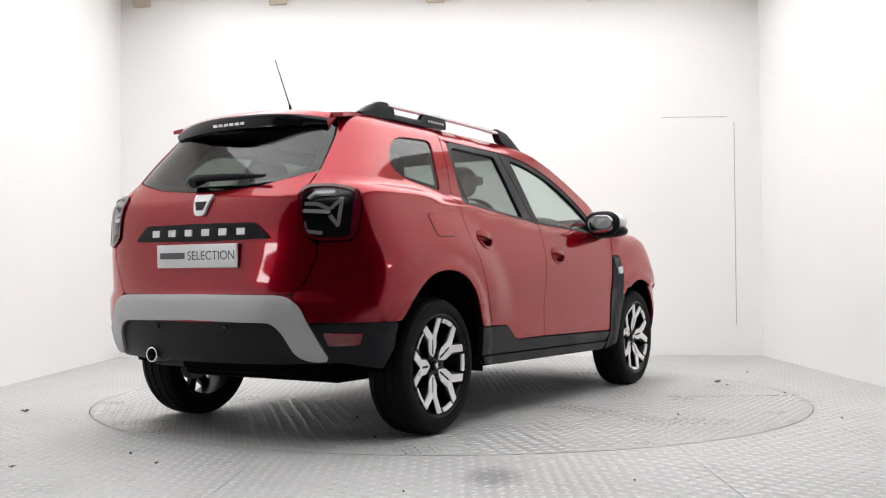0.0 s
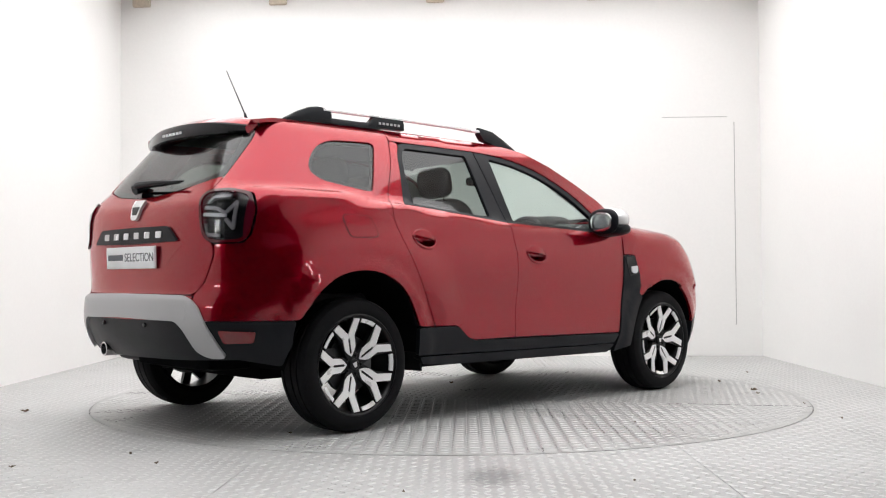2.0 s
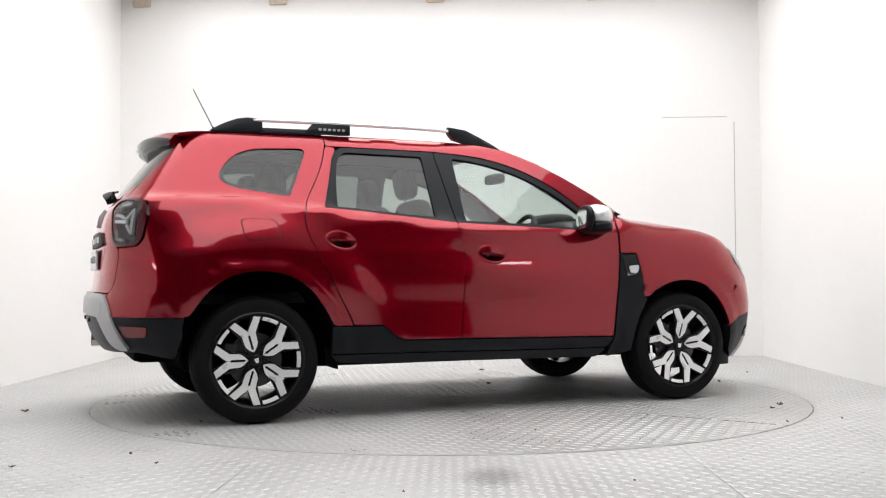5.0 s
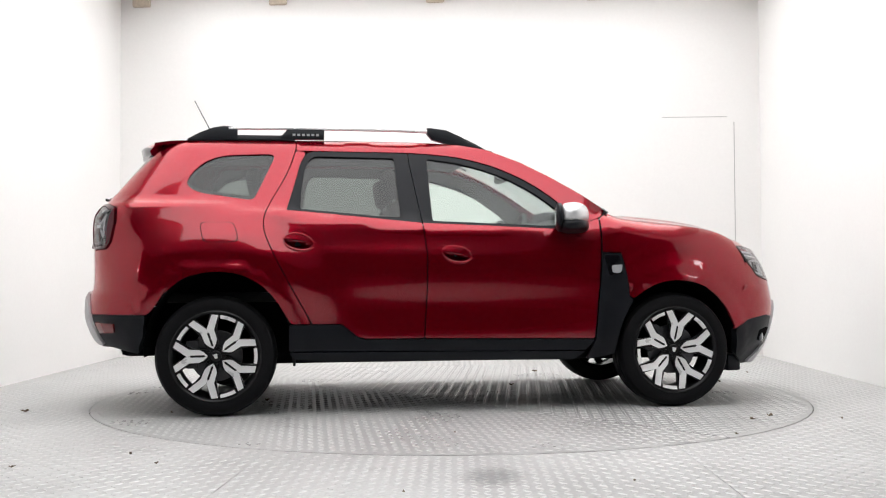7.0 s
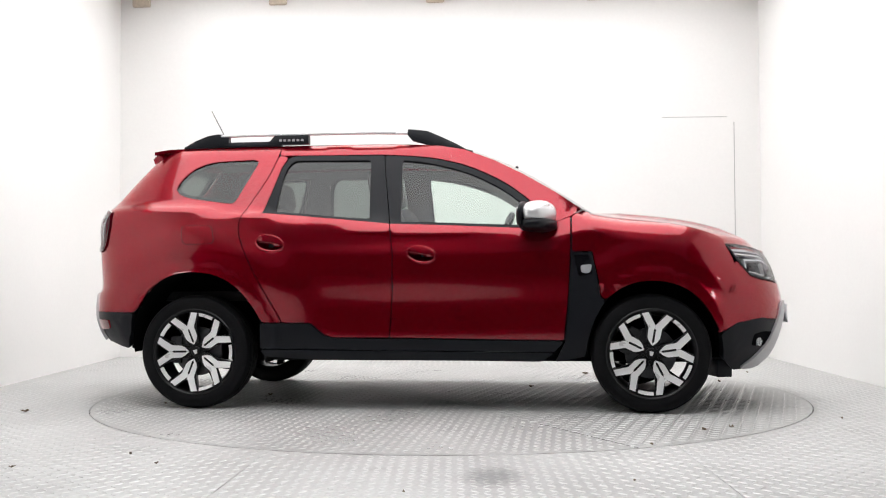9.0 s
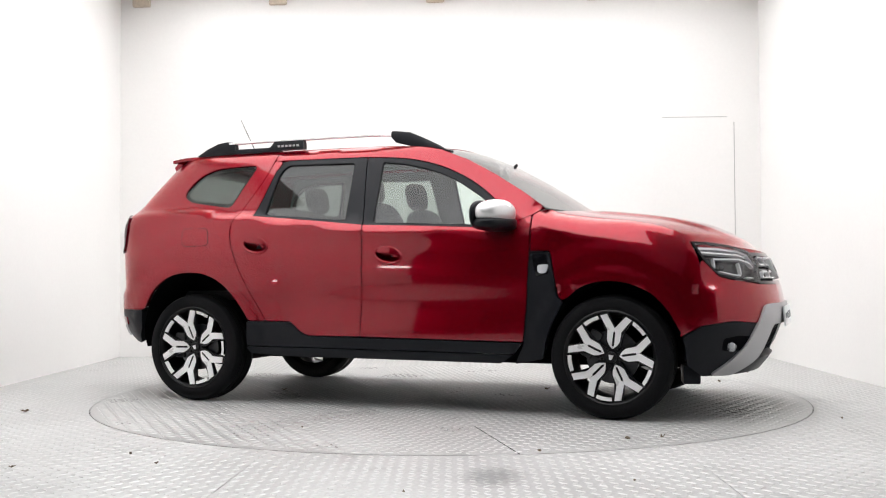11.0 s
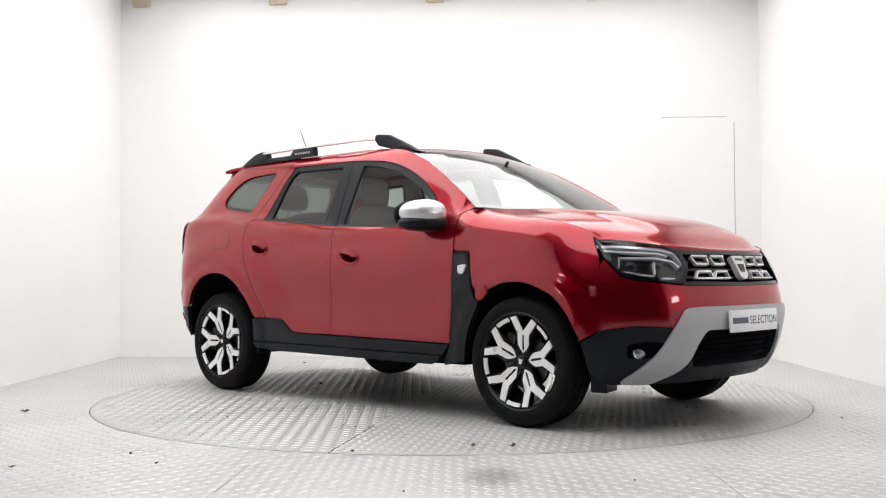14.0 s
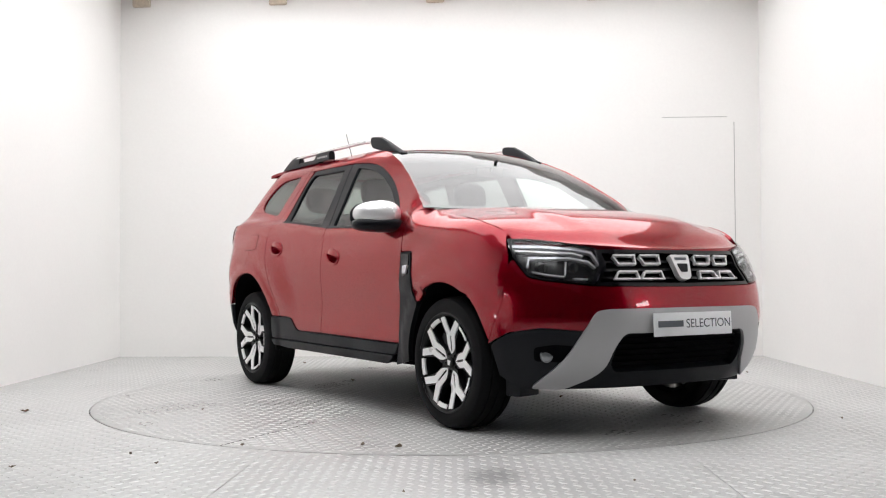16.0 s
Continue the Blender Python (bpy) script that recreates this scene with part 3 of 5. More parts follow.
for i, (x, y, size) in enumerate(((-2.42, -0.93, 0.032), (2.19, -1.01, 0.016), (-1.25, -2.28, 0.014), (-1.62, -2.62, 0.02), (1.9, 0.9, 0.03),
                                  (-1.05, -2.5, 0.012), (2.25, 1.6, 0.02), (0.05, -3.0, 0.012), (-1.5, 2.4, 0.025), (0.9, -2.75, 0.012))):
    ob = leaf(size, i)
    ob.matrix_basis = pose(x, y, 0.001, 0, 0, 70 * i)
    tagged(ob, "small curled dry leaf scrap lying on the floor plates", "leaf", "leaf scraps on the floor")
DISC_LEAVES = []
for i, (x, y, size) in enumerate(((0.51, 0.51, 0.026), (1.15, -1.87, 0.018), (1.59, -1.29, 0.03), (1.45, -1.40, 0.024), (-1.18, -0.12, 0.026), (-0.2, -1.6, 0.012), (-1.7, -0.6, 0.018), (0.9, 1.5, 0.03))):
    ob = leaf(size, i + 20)
    ob.name = "dry_leaf"
    tagged(ob, "small curled dry leaf scrap lying on the turntable", "leaf", "leaf scraps on the turntable")
    DISC_LEAVES.append((ob, x, y, 50 * i))

def wall_lamp():
    ob = new("wall_lamp")
    part("casing", box((0.05, 0.46, 0.20), pose(0.025, 0, 0), 0.015), SATIN, ob)
    part("diffuser", box((0.012, 0.40, 0.13), pose(0.054, 0, 0), 0.005), WALL_LAMP, ob, "glowing white diffuser")
    return tagged(ob, "low grey wall lamp with a glowing diffuser", "wall lamp", "wall lamps by the booth's mouth")


first = wall_lamp()
first.matrix_basis = pose(-2.932, -3.74, 1.06, 0, 0, 4.9)
copy_thing(first, pose(3.175, -2.75, 1.20, 0, 0, 183.7))

# ---- the dim workshop in front of the booth, seen only in reflections ----
wall_slab("wall_workshop_front", Vector((-9, -13)), Vector((9, -13)), 5.0, 0.2, "plain grey workshop wall facing the booth", WORKSHOP, -0.1)
wall_slab("wall_workshop_east", Vector((9, -13)), Vector((9, 4.2)), 5.0, 0.2, "plain grey workshop side wall", WORKSHOP, -0.1)
wall_slab("wall_workshop_west", Vector((-9, 4.2)), Vector((-9, -13)), 5.0, 0.2, "plain grey workshop side wall", WORKSHOP, -0.1)
wall_slab("wall_workshop_north", Vector((9, 4.2)), Vector((-9, 4.2)), 5.0, 0.2, "plain grey workshop end wall", WORKSHOP, -0.1)
bm = bmesh.new()
add_prism(bm, [(-9.2, -13.2), (9.2, -13.2), (9.2, 4.4), (-9.2, 4.4)], lambda a, b, d: Vector((a, b, 5.0 + d)), 0.2)
tagged(part("ceiling_workshop", bm, WORKSHOP), "grey workshop ceiling", "ceiling", kind="structure")


def strip_light():
    ob = new("strip_light")
    part("housing", box((0.14, 2.4, 0.06), pose(0, 0, 0.03), 0.01), SATIN, ob)
    part("tube", box((0.10, 2.3, 0.03), pose(0, 0, -0.012), 0.01), STRIP_LIGHT, ob, "glowing white tube")
    return tagged(ob, "long white strip light under the workshop ceiling", "strip light", "workshop strip lights")


first = strip_light()
first.matrix_basis = pose(-2.5, -6.5, 4.95)
for x, y in ((2.5, -6.5), (-2.5, -10), (2.5, -10)):
    copy_thing(first, pose(x, y, 4.95))


# ---- the car ----
car = new("car")
tagged(car, "metallic red compact SUV with black cladding parked on the turntable", "car")

def inset(points, k):
    cx = sum(p[0] for p in points) / len(points)
    cz = sum(p[1] for p in points) / len(points)
    return [(cx + (p[0] - cx) * k, cz + (p[1] - cz) * k) for p in points]


# right-side outlines: (x, z) along the side, turned round the corners with tail_s and nose_s
REAR_ARCH = [(-0.918, 0.512, 0.02), (-0.985, 0.63, 0.1), (-1.075, 0.735, 0.1), (-1.20, 0.800, 0.1), (-1.35, 0.815, 0.1), (-1.50, 0.785, 0.1), (-1.61, 0.70, 0.1), (-1.675, 0.60, 0.1)]
FRONT_ARCH = [(1.085, 0.640, 0.05), (1.16, 0.705, 0.1), (1.25, 0.743, 0.1), (1.36, 0.752, 0.1), (1.47, 0.733, 0.1), (1.57, 0.68, 0.1), (1.65, 0.59, 0.1)]

doors = []
HANDLES = ((0.030, 0.905), (-0.876, 0.977))


def handle_oval(x, z, k, steps=18):
    """The outline of a door handle's cup, sloping down to the front."""
    return [(x + 0.083 * k * math.cos(a), z + 0.048 * k * math.sin(a) - 0.14 * 0.083 * k * math.cos(a)) for a in [2 * math.pi * i / steps for i in range(steps)]]


for name, outline in (
    ("front_door", [(-0.156, 0.425), (-0.139, 0.70), (-0.138, 0.91), (-0.161, 1.092), (0.30, 1.074), (0.70, 1.054), (0.80, 1.085), (0.888, 1.118), (0.886, 0.906), (0.873, 0.676), (0.846, 0.412)]),
    ("rear_door", [(-0.162, 0.425), (-0.145, 0.70), (-0.144, 0.91), (-0.167, 1.092), (-0.55, 1.132), (-0.945, 1.168), (-0.93, 1.22), (-0.902, 1.316), (-0.866, 1.457), (-0.828, 1.522, 0.04), (-0.893, 1.526),
                   (-0.935, 1.386, 0.2), (-1.054, 1.178, 0.1), (-1.076, 1.077, 0.1), (-1.046, 0.978, 0.2), (-0.932, 0.752, 0.2), (-0.825, 0.565, 0.1), (-0.800, 0.512), (-0.630, 0.510), (-0.545, 0.440), (-0.50, 0.425)]),
):
    doors.append(panel(name, on_side, outline, RED, car, mirror=True, res=0.045, r=0.012, holes=[handle_oval(*HANDLES[len(doors)], 1.0)]))

panel("cant_rail", on_side, [(-0.886, 1.590), (-0.26, 1.596), (0.09, 1.578), (0.25, 1.549), (0.444, 1.473), (0.621, 1.380), (0.799, 1.272), (0.955, 1.168), (0.893, 1.124), (0.805, 1.091), (0.722, 1.064),
                             (0.722, 1.150), (0.650, 1.231, 0.1), (0.498, 1.344, 0.1), (0.297, 1.441, 0.1), (0.085, 1.498, 0.1), (-0.1, 1.516, 0.1), (-0.24, 1.524), (-0.83, 1.530), (-0.890, 1.530)],
      RED, car, "red roof rail and windscreen pillar", mirror=True, res=0.045, r=0.012)

quarter_tail = [(tail_s(0.573, y=0.560), 0.573), (tail_s(0.694, y=0.556), 0.694), (tail_s(0.757, y=0.610), 0.757), (tail_s(0.88, y=0.663), 0.88), (tail_s(0.933, y=0.662), 0.933),
                (tail_s(0.938, x=-1.942), 0.938), (tail_s(0.980, x=-1.911), 0.980), (tail_s(1.095, x=-1.884), 1.095), (tail_s(1.178, x=-1.883), 1.178),
                (tail_s(1.203, y=0.690), 1.203), (tail_s(1.199, y=0.590), 1.199), (tail_s(1.275, y=0.594), 1.275), (tail_s(1.37, y=0.580), 1.37), (tail_s(1.46, y=0.558), 1.46), (tail_s(1.556, y=0.515), 1.556), (tail_s(1.584, x=-1.66), 1.584)]
QUARTER_GLASS = [(-1.548, 1.326, 0.04), (-1.520, 1.398, 0.06), (-1.450, 1.464, 0.06), (-1.33, 1.495, 0.06), (-1.041, 1.507, 0.03), (-1.014, 1.490, 0.03), (-1.124, 1.240, 0.03), (-1.149, 1.222, 0.03), (-1.435, 1.264, 0.06), (-1.503, 1.288, 0.05)]
quarter = panel("rear_quarter", on_side, [(-0.892, 1.594), (-0.898, 1.530), (-0.941, 1.386, 0.2), (-1.060, 1.178, 0.1), (-1.082, 1.077, 0.1), (-1.052, 0.978, 0.2), (-0.938, 0.752, 0.2), (-0.832, 0.563, 0.05), (-0.808, 0.512)]
                + REAR_ARCH + [(-1.700, 0.573, 0.02)] + quarter_tail, RED, car, holes=[QUARTER_GLASS], mirror=True, res=0.045, r=0.012)
for ob, sg in zip(quarter, (1, -1)):
    vv, ff, nn = sheet(on_side, QUARTER_GLASS, off=-0.008, depth=0.004, res=0.06, r=0.03)
    vv2, ff2, nn2 = sheet(on_side, [(-1.562, 1.326), (-1.533, 1.404), (-1.455, 1.475), (-1.33, 1.507), (-1.030, 1.519), (-0.996, 1.495), (-1.110, 1.228), (-1.145, 1.209), (-1.44, 1.252), (-1.515, 1.278)],
                          holes=[[(-1.520, 1.330), (-1.494, 1.390), (-1.436, 1.445), (-1.32, 1.474), (-1.06, 1.486), (-1.045, 1.478), (-1.140, 1.250), (-1.43, 1.286), (-1.485, 1.304)]], off=-0.011, depth=0.006, res=0.05, r=0.03)
    s = Vector((1, sg, 1))
    g = mesh_object("quarter_window", [v * s for v in vv], ff if sg == 1 else [tuple(reversed(q)) for q in ff], TINTED, ob, "dark tinted fixed window", [n * s for n in nn])
    g.visible_shadow = False
    mesh_object("window_seal", [v * s for v in vv2], ff2 if sg == 1 else [tuple(reversed(q)) for q in ff2], GLOSS_BLACK, ob, "black window edge", [n * s for n in nn2])
fuel = [(-1.425, 1.088), (-1.238, 1.088), (-1.210, 0.980), (-1.400, 0.975)]
# no gap is cut: a larger dark sheet under the flap paints its shade
vv, ff, nn = sheet(on_side, inset(fuel, 1.045), off=0.0005, depth=0.001, res=0.03, r=0.035)
mesh_object("flap_gap_shade", vv, ff, GAP_DARK, quarter[0], "dark sheet that paints the gap's shade round the fuel flap", nn)
vv, ff, nn = sheet(on_side, fuel, off=0.0016, depth=0.001, res=0.03, r=0.035)
mesh_object("fuel_flap", vv, ff, RED, quarter[0], "red fuel filler flap", nn)

# side windows in black frames
R_GLASS = [(-0.868, 1.165, 0.02), (-0.858, 1.33, 0.1), (-0.832, 1.455, 0.05), (-0.790, 1.497, 0.03), (-0.312, 1.490, 0.02), (-0.290, 1.122, 0.015)]
F_GLASS = [(-0.118, 1.487, 0.02), (-0.102, 1.104, 0.015), (0.630, 1.074, 0.02), (0.690, 1.100, 0.02), (0.668, 1.150, 0.02), (0.612, 1.207, 0.1), (0.470, 1.312, 0.1), (0.275, 1.406, 0.1), (0.07, 1.463, 0.1), (-0.06, 1.480, 0.1)]
for pair, glass, frame_line, mat, label in (
    (doors[1], R_GLASS, [(-0.943, 1.171), (-0.55, 1.135), (-0.168, 1.096), (-0.226, 1.455), (-0.232, 1.520), (-0.5, 1.525), (-0.79, 1.526), (-0.826, 1.515, 0.04), (-0.864, 1.457), (-0.900, 1.316)], TINTED, "dark tinted door window"),
    (doors[0], F_GLASS, [(-0.226, 1.520), (-0.220, 1.455), (-0.161, 1.096), (0.30, 1.077), (0.700, 1.058), (0.718, 1.066), (0.718, 1.147), (0.646, 1.227, 0.1), (0.494, 1.340, 0.1), (0.293, 1.437, 0.1), (0.082, 1.494, 0.1), (-0.1, 1.512, 0.1)], GLASS, "clear door window"),
):
    v1, f1, n1 = sheet(on_side, frame_line, holes=[glass], off=-0.004, depth=0.02, res=0.05, r=0.012)
    v2, f2, n2 = sheet(on_side, glass, off=-0.014, depth=0.0, res=0.07, r=0.02)
    v3, f3, n3 = sheet(on_side, ribbon([p[:2] for p in (frame_line[0:3] if label[0] == "d" else [frame_line[2], frame_line[3], frame_line[4]])], 0.012), off=0.001, depth=0.01, res=0.05, r=0.003)
    for ob, sg in zip(pair, (1, -1)):
        s = Vector((1, sg, 1))
        turned = (lambda fs: fs) if sg == 1 else (lambda fs: [tuple(reversed(q)) for q in fs])
        mesh_object("window_frame", [v * s for v in v1], turned(f1), PLASTIC, ob, "satin black window frame", [n * s for n in n1])
        g = mesh_object("door_window", [v * s for v in v2], turned(f2), mat, ob, label, [n * s for n in n2])
        g.visible_shadow = False
        mesh_object("belt_seal", [v * s for v in v3], turned(f3), PLASTIC, ob, "black seal along the window's foot", [n * s for n in n3])

# front wing: red panel, black vent trim with a side lamp
wing = panel("front_wing", on_side, [(0.898, 1.120), (0.958, 1.158), (1.02, fender_top(1.02) - 0.003), (1.1, fender_top(1.1) - 0.003), (1.25, fender_top(1.25) - 0.003), (1.4, fender_top(1.4) - 0.003), (nose_s(fender_top(1.55) - 0.003, x=1.55), fender_top(1.55) - 0.003), (nose_s(fender_top(1.65) - 0.003, x=1.65), fender_top(1.65) - 0.003),
                                     (nose_s(0.988, x=1.742), 0.988), (nose_s(0.958, x=1.752), 0.958), (nose_s(0.870, x=1.797), 0.870), (nose_s(0.78, x=1.815), 0.78), (nose_s(0.66, x=1.79), 0.66), (nose_s(0.47, x=1.715), 0.47)]
             + FRONT_ARCH[::-1] + [(1.058, 0.66), (1.040, 0.78), (1.012, 0.917), (0.898, 0.917)], RED, car, mirror=True, res=0.04, r=0.012)
TRIM = [(0.894, 0.910), (1.006, 0.910), (1.034, 0.78), (1.052, 0.655), (1.08, 0.635), (1.02, 0.53, 0.1), (0.985, 0.43, 0.1), (0.965, 0.32), (0.80, 0.288), (0.856, 0.405), (0.880, 0.676)]
trim = panel("wing_trim", on_side, TRIM, PLASTIC, car, "black plastic trim between door and front wheel arch", mirror=True, off=0.006, depth=0.03, res=0.04, r=0.012)
for ob, sg in zip(trim, (1, -1)):
    s = Vector((1, sg, 1))
    turned = (lambda fs: fs) if sg == 1 else (lambda fs: [tuple(reversed(q)) for q in fs])
    for nm, line, mat, off, lab in (("vent", [(0.905, 0.898), (0.992, 0.898), (1.012, 0.79), (0.935, 0.775)], GLOSS_BLACK, 0.010, "gloss black vent insert"),
                                    ("side_lamp", [(0.945, 0.835), (1.010, 0.840), (1.002, 0.800), (0.985, 0.788), (0.950, 0.795)], LAMP_WHITE, 0.018, "small clear side lamp")):
        v1, f1, n1 = sheet(on_side, line, off=off, depth=0.01, res=0.03, r=0.012)
        mesh_object(nm, [v * s for v in v1], turned(f1), mat, ob, lab, [n * s for n in n1])

# sill cladding with a stepped lower lip
panel("sill_cladding", on_side, [(-0.928, 0.505), (-0.80, 0.505), (-0.628, 0.503), (-0.542, 0.433), (-0.50, 0.419), (0.10, 0.413), (0.846, 0.404), (0.795, 0.345), (0.10, 0.350), (-0.60, 0.356), (-0.93, 0.36)],
      PLASTIC, car, "black plastic sill cladding", mirror=True, off=0.006, depth=0.03, res=0.04, r=0.012)
panel("sill_lip", on_side, [(-0.93, 0.353), (0.10, 0.344), (0.79, 0.339), (0.72, 0.292), (-0.70, 0.302), (-0.90, 0.315)], PLASTIC, car, "black plastic lower sill lip", mirror=True, off=0.016, depth=0.06, res=0.04, r=0.015)

# tailgate, its window and trim
gate = panel("tailgate", on_tail, both_sides([(0, 1.190), TY(0.105, 1.191), TY(0.332, 1.210), TY(0.508, 1.248), TY(0.586, 1.270), TY(0.583, 1.200), TY(0.571, 1.193), TY(0.555, 1.158), TY(0.578, 1.06), TY(0.593, 0.970), TY(0.653, 0.933), TY(0.655, 0.88), TY(0.602, 0.757), TY(0.548, 0.700), (0, 0.700)]),
             RED, car, res=0.04, r=0.02)
back_glass = panel("rear_window", on_tail, both_sides([(0, 1.560), TY(0.51, 1.545), TY(0.551, 1.46), TY(0.573, 1.37), TY(0.587, 1.278), TY(0.508, 1.254), TY(0.333, 1.216), TY(0.105, 1.197), (0, 1.196)]),
                   TINTED, gate, "dark tinted rear window", off=-0.004, depth=0.0, res=0.05, r=0.02)
back_glass.visible_shadow = False
panel("window_border", on_tail, both_sides([(0, 1.560), TY(0.51, 1.545), TY(0.551, 1.46), TY(0.573, 1.37), TY(0.587, 1.278), TY(0.508, 1.254), TY(0.333, 1.216), TY(0.105, 1.197), (0, 1.196)]), GLOSS_BLACK, gate, "black edge of the rear window",
      holes=[both_sides([(0, 1.53), TY(0.47, 1.515), TY(0.510, 1.45), TY(0.530, 1.37), TY(0.540, 1.305), TY(0.490, 1.280), TY(0.333, 1.244), TY(0.105, 1.225), (0, 1.224)])], off=-0.008, depth=0.0, res=0.05, r=0.02)
panel("name_bar", on_tail, both_sides([(0, 1.032), TY(0.350, 1.030), TY(0.435, 0.955), (0, 0.948)]), PLASTIC, gate, "dark grey bar that carries raised silver letter shapes", off=0.014, depth=0.03, res=0.04, r=0.02)
for i in range(6):
    u = 0.275 - i * 0.110
    panel("letter_bar", on_tail, [(-u - 0.024, 1.006), (-u + 0.024, 1.006), (-u + 0.024, 0.974), (-u - 0.024, 0.974)], SILVER, gate, "plain silver block in place of a letter", off=0.018, depth=0.006, res=0.05, r=0.004)
badge = panel("badge", on_tail, [(-0.058, 1.168), (0.058, 1.168), (0.034, 1.080), (0.02, 1.070), (-0.02, 1.070), (-0.034, 1.080)], SILVER, gate, "bright silver shield badge", off=0.014, depth=0.015, res=0.03, r=0.008)
panel("badge_face", on_tail, [(-0.036, 1.135), (0.036, 1.135), (0.022, 1.096), (-0.022, 1.096)], LAMP_DARK, gate, "dark centre of the badge", off=0.016, depth=0.003, res=0.03, r=0.004)


def lettering(words, size, m, mat, parent, label):
    cu = bpy.data.curves.new("lettering", "FONT")
    cu.body, cu.size, cu.align_x, cu.align_y, cu.extrude = words, size, "LEFT", "CENTER", 0.0004
    tmp = bpy.data.objects.new("lettering", cu)
    scene.collection.objects.link(tmp)
    me = bpy.data.meshes.new_from_object(tmp.evaluated_get(bpy.context.evaluated_depsgraph_get()))
    bpy.data.objects.remove(tmp)
    me.materials.clear()
    me.materials.append(mat)
    ob = new("lettering", me)
    ob.parent = parent
    ob.matrix_basis = m
    return tagged(ob, label)


def number_plate(at, parent):
    """A plate 520 x 111 mm, facing +x in its own space, y to the right as it is read."""
    ob = part("number_plate", box((0.012, 0.52, 0.112), at, 0.004), PLATE_WHITE, parent, "white dealer plate with dark grey print")
    part("print_bar", box((0.001, 0.165, 0.030), at @ pose(0.0066, -0.155, 0.002)), PRINT_GREY, ob, "dark grey bar in place of a maker's name")
    lettering("SELECTION", 0.060, at @ pose(0.0064, -0.055, 0, 90, 0, 90), PRINT_GREY, ob, "dark grey capitals")
    return ob


number_plate(pose(-2.112, 0, 0.880, 0, 1.5, 180), gate)
panel("plate_recess", on_tail, both_sides([(0, 0.946), TY(0.40, 0.944), TY(0.45, 0.93), TY(0.30, 0.815), (0, 0.815)]), RED, gate, "pressed recess round the plate", off=0.0008, depth=0.001, res=0.05, r=0.01)

# rear wiper
wiper = part("rear_wiper", add_tube(bmesh.new(), [(-2.035, 0.10, 1.256), (-2.045, 0.05, 1.262), (-2.035, -0.12, 1.262), (-2.005, -0.34, 1.256)], [0.016, 0.018, 0.012, 0.005]), PLASTIC, gate, "black rear wiper arm")
part("wiper_cap", add_lathe(bmesh.new(), [(0.001, -0.03), (0.026, -0.03), (0.03, -0.01), (0.03, 0.03)], pose(-2.015, 0.10, 1.25, 0, 0, -90) @ pose(0, 0, 0, 25, 0, 0)), PLASTIC, wiper)
part("wiper_blade", box((0.012, 0.40, 0.016), pose(-2.020, -0.15, 1.250, 0, 0, -3), 0.004), RUBBER, wiper, "black rubber wiper blade")

# tail lamps
LAMP = [TY(0.562, 1.158), TY(0.580, 1.193), TY(0.690, 1.197), TX(-1.890, 1.174), TX(-1.891, 1.095), TX(-1.918, 0.980), TX(-1.945, 0.943), TY(0.66, 0.939), TY(0.600, 0.970), TY(0.585, 1.06)]


for sg in (1, -1):
    s = Vector((1, sg, 1))

    def side_part(name, surface, line, mat, parent, label="", **how):
        v, f, n = sheet(surface, line, **how)
        return mesh_object(name, [p * s for p in v], f if sg == 1 else [tuple(reversed(q)) for q in f], mat, parent, label, [q * s for q in n])
    lamp = side_part("tail_lamp", on_tail, LAMP, LAMP_DARK, car, "dark tail lamp with white Y-shaped light guides", off=-0.028, depth=0.03, res=0.04, r=0.03)
    side_part("lamp_rim", on_tail, LAMP, DARK_LENS, lamp, "smoked dark red lens edge", holes=[inset(LAMP, 0.90)], off=0.010, depth=0.045, res=0.04, r=0.03)
    lens = side_part("lens", on_tail, inset(LAMP, 0.93), LENS, lamp, "clear lens", off=0.006, depth=0.0, res=0.04, r=0.03)
    lens.visible_shadow = False
    cx = sum(p[0] for p in LAMP) / len(LAMP)
    for k, line in enumerate(([(cx - 0.095, 1.135), (cx - 0.075, 1.165), (cx + 0.01, 1.170)], [(cx - 0.105, 1.110), (cx - 0.045, 1.107), (cx + 0.015, 1.080)], [(cx - 0.105, 1.078), (cx + 0.015, 1.070)],
                              [(cx + 0.015, 1.085), (cx + 0.060, 1.140)], [(cx + 0.015, 1.055), (cx + 0.060, 1.005)], [(cx - 0.100, 1.030), (cx - 0.085, 0.985), (cx - 0.01, 0.975)], [(cx + 0.058, 1.13), (cx + 0.058, 1.015)])):
        side_part("light_guide", on_tail, ribbon(line, 0.017), GUIDE_GREY if k != 2 else LAMP_WHITE, lamp, "white light guide", off=-0.006, depth=0.015, res=0.05, r=0.005)
    side_part("side_lens", on_tail, [TY(0.785, 1.176), TX(-1.897, 1.168), TX(-1.898, 1.095), TX(-1.925, 0.985), TX(-1.947, 0.952), TY(0.785, 0.952)], SIDE_LENS, lamp, "dark red lens round the side of the lamp", off=0.011, depth=0.02, res=0.03, r=0.02)
    side_part("reflector", on_tail, [TY(0.690, 0.527), TX(-1.897, 0.522), TX(-1.898, 0.470), TY(0.700, 0.466)], RED_LENS, car, "red bumper reflector", off=0.004, depth=0.01, res=0.04, r=0.01)

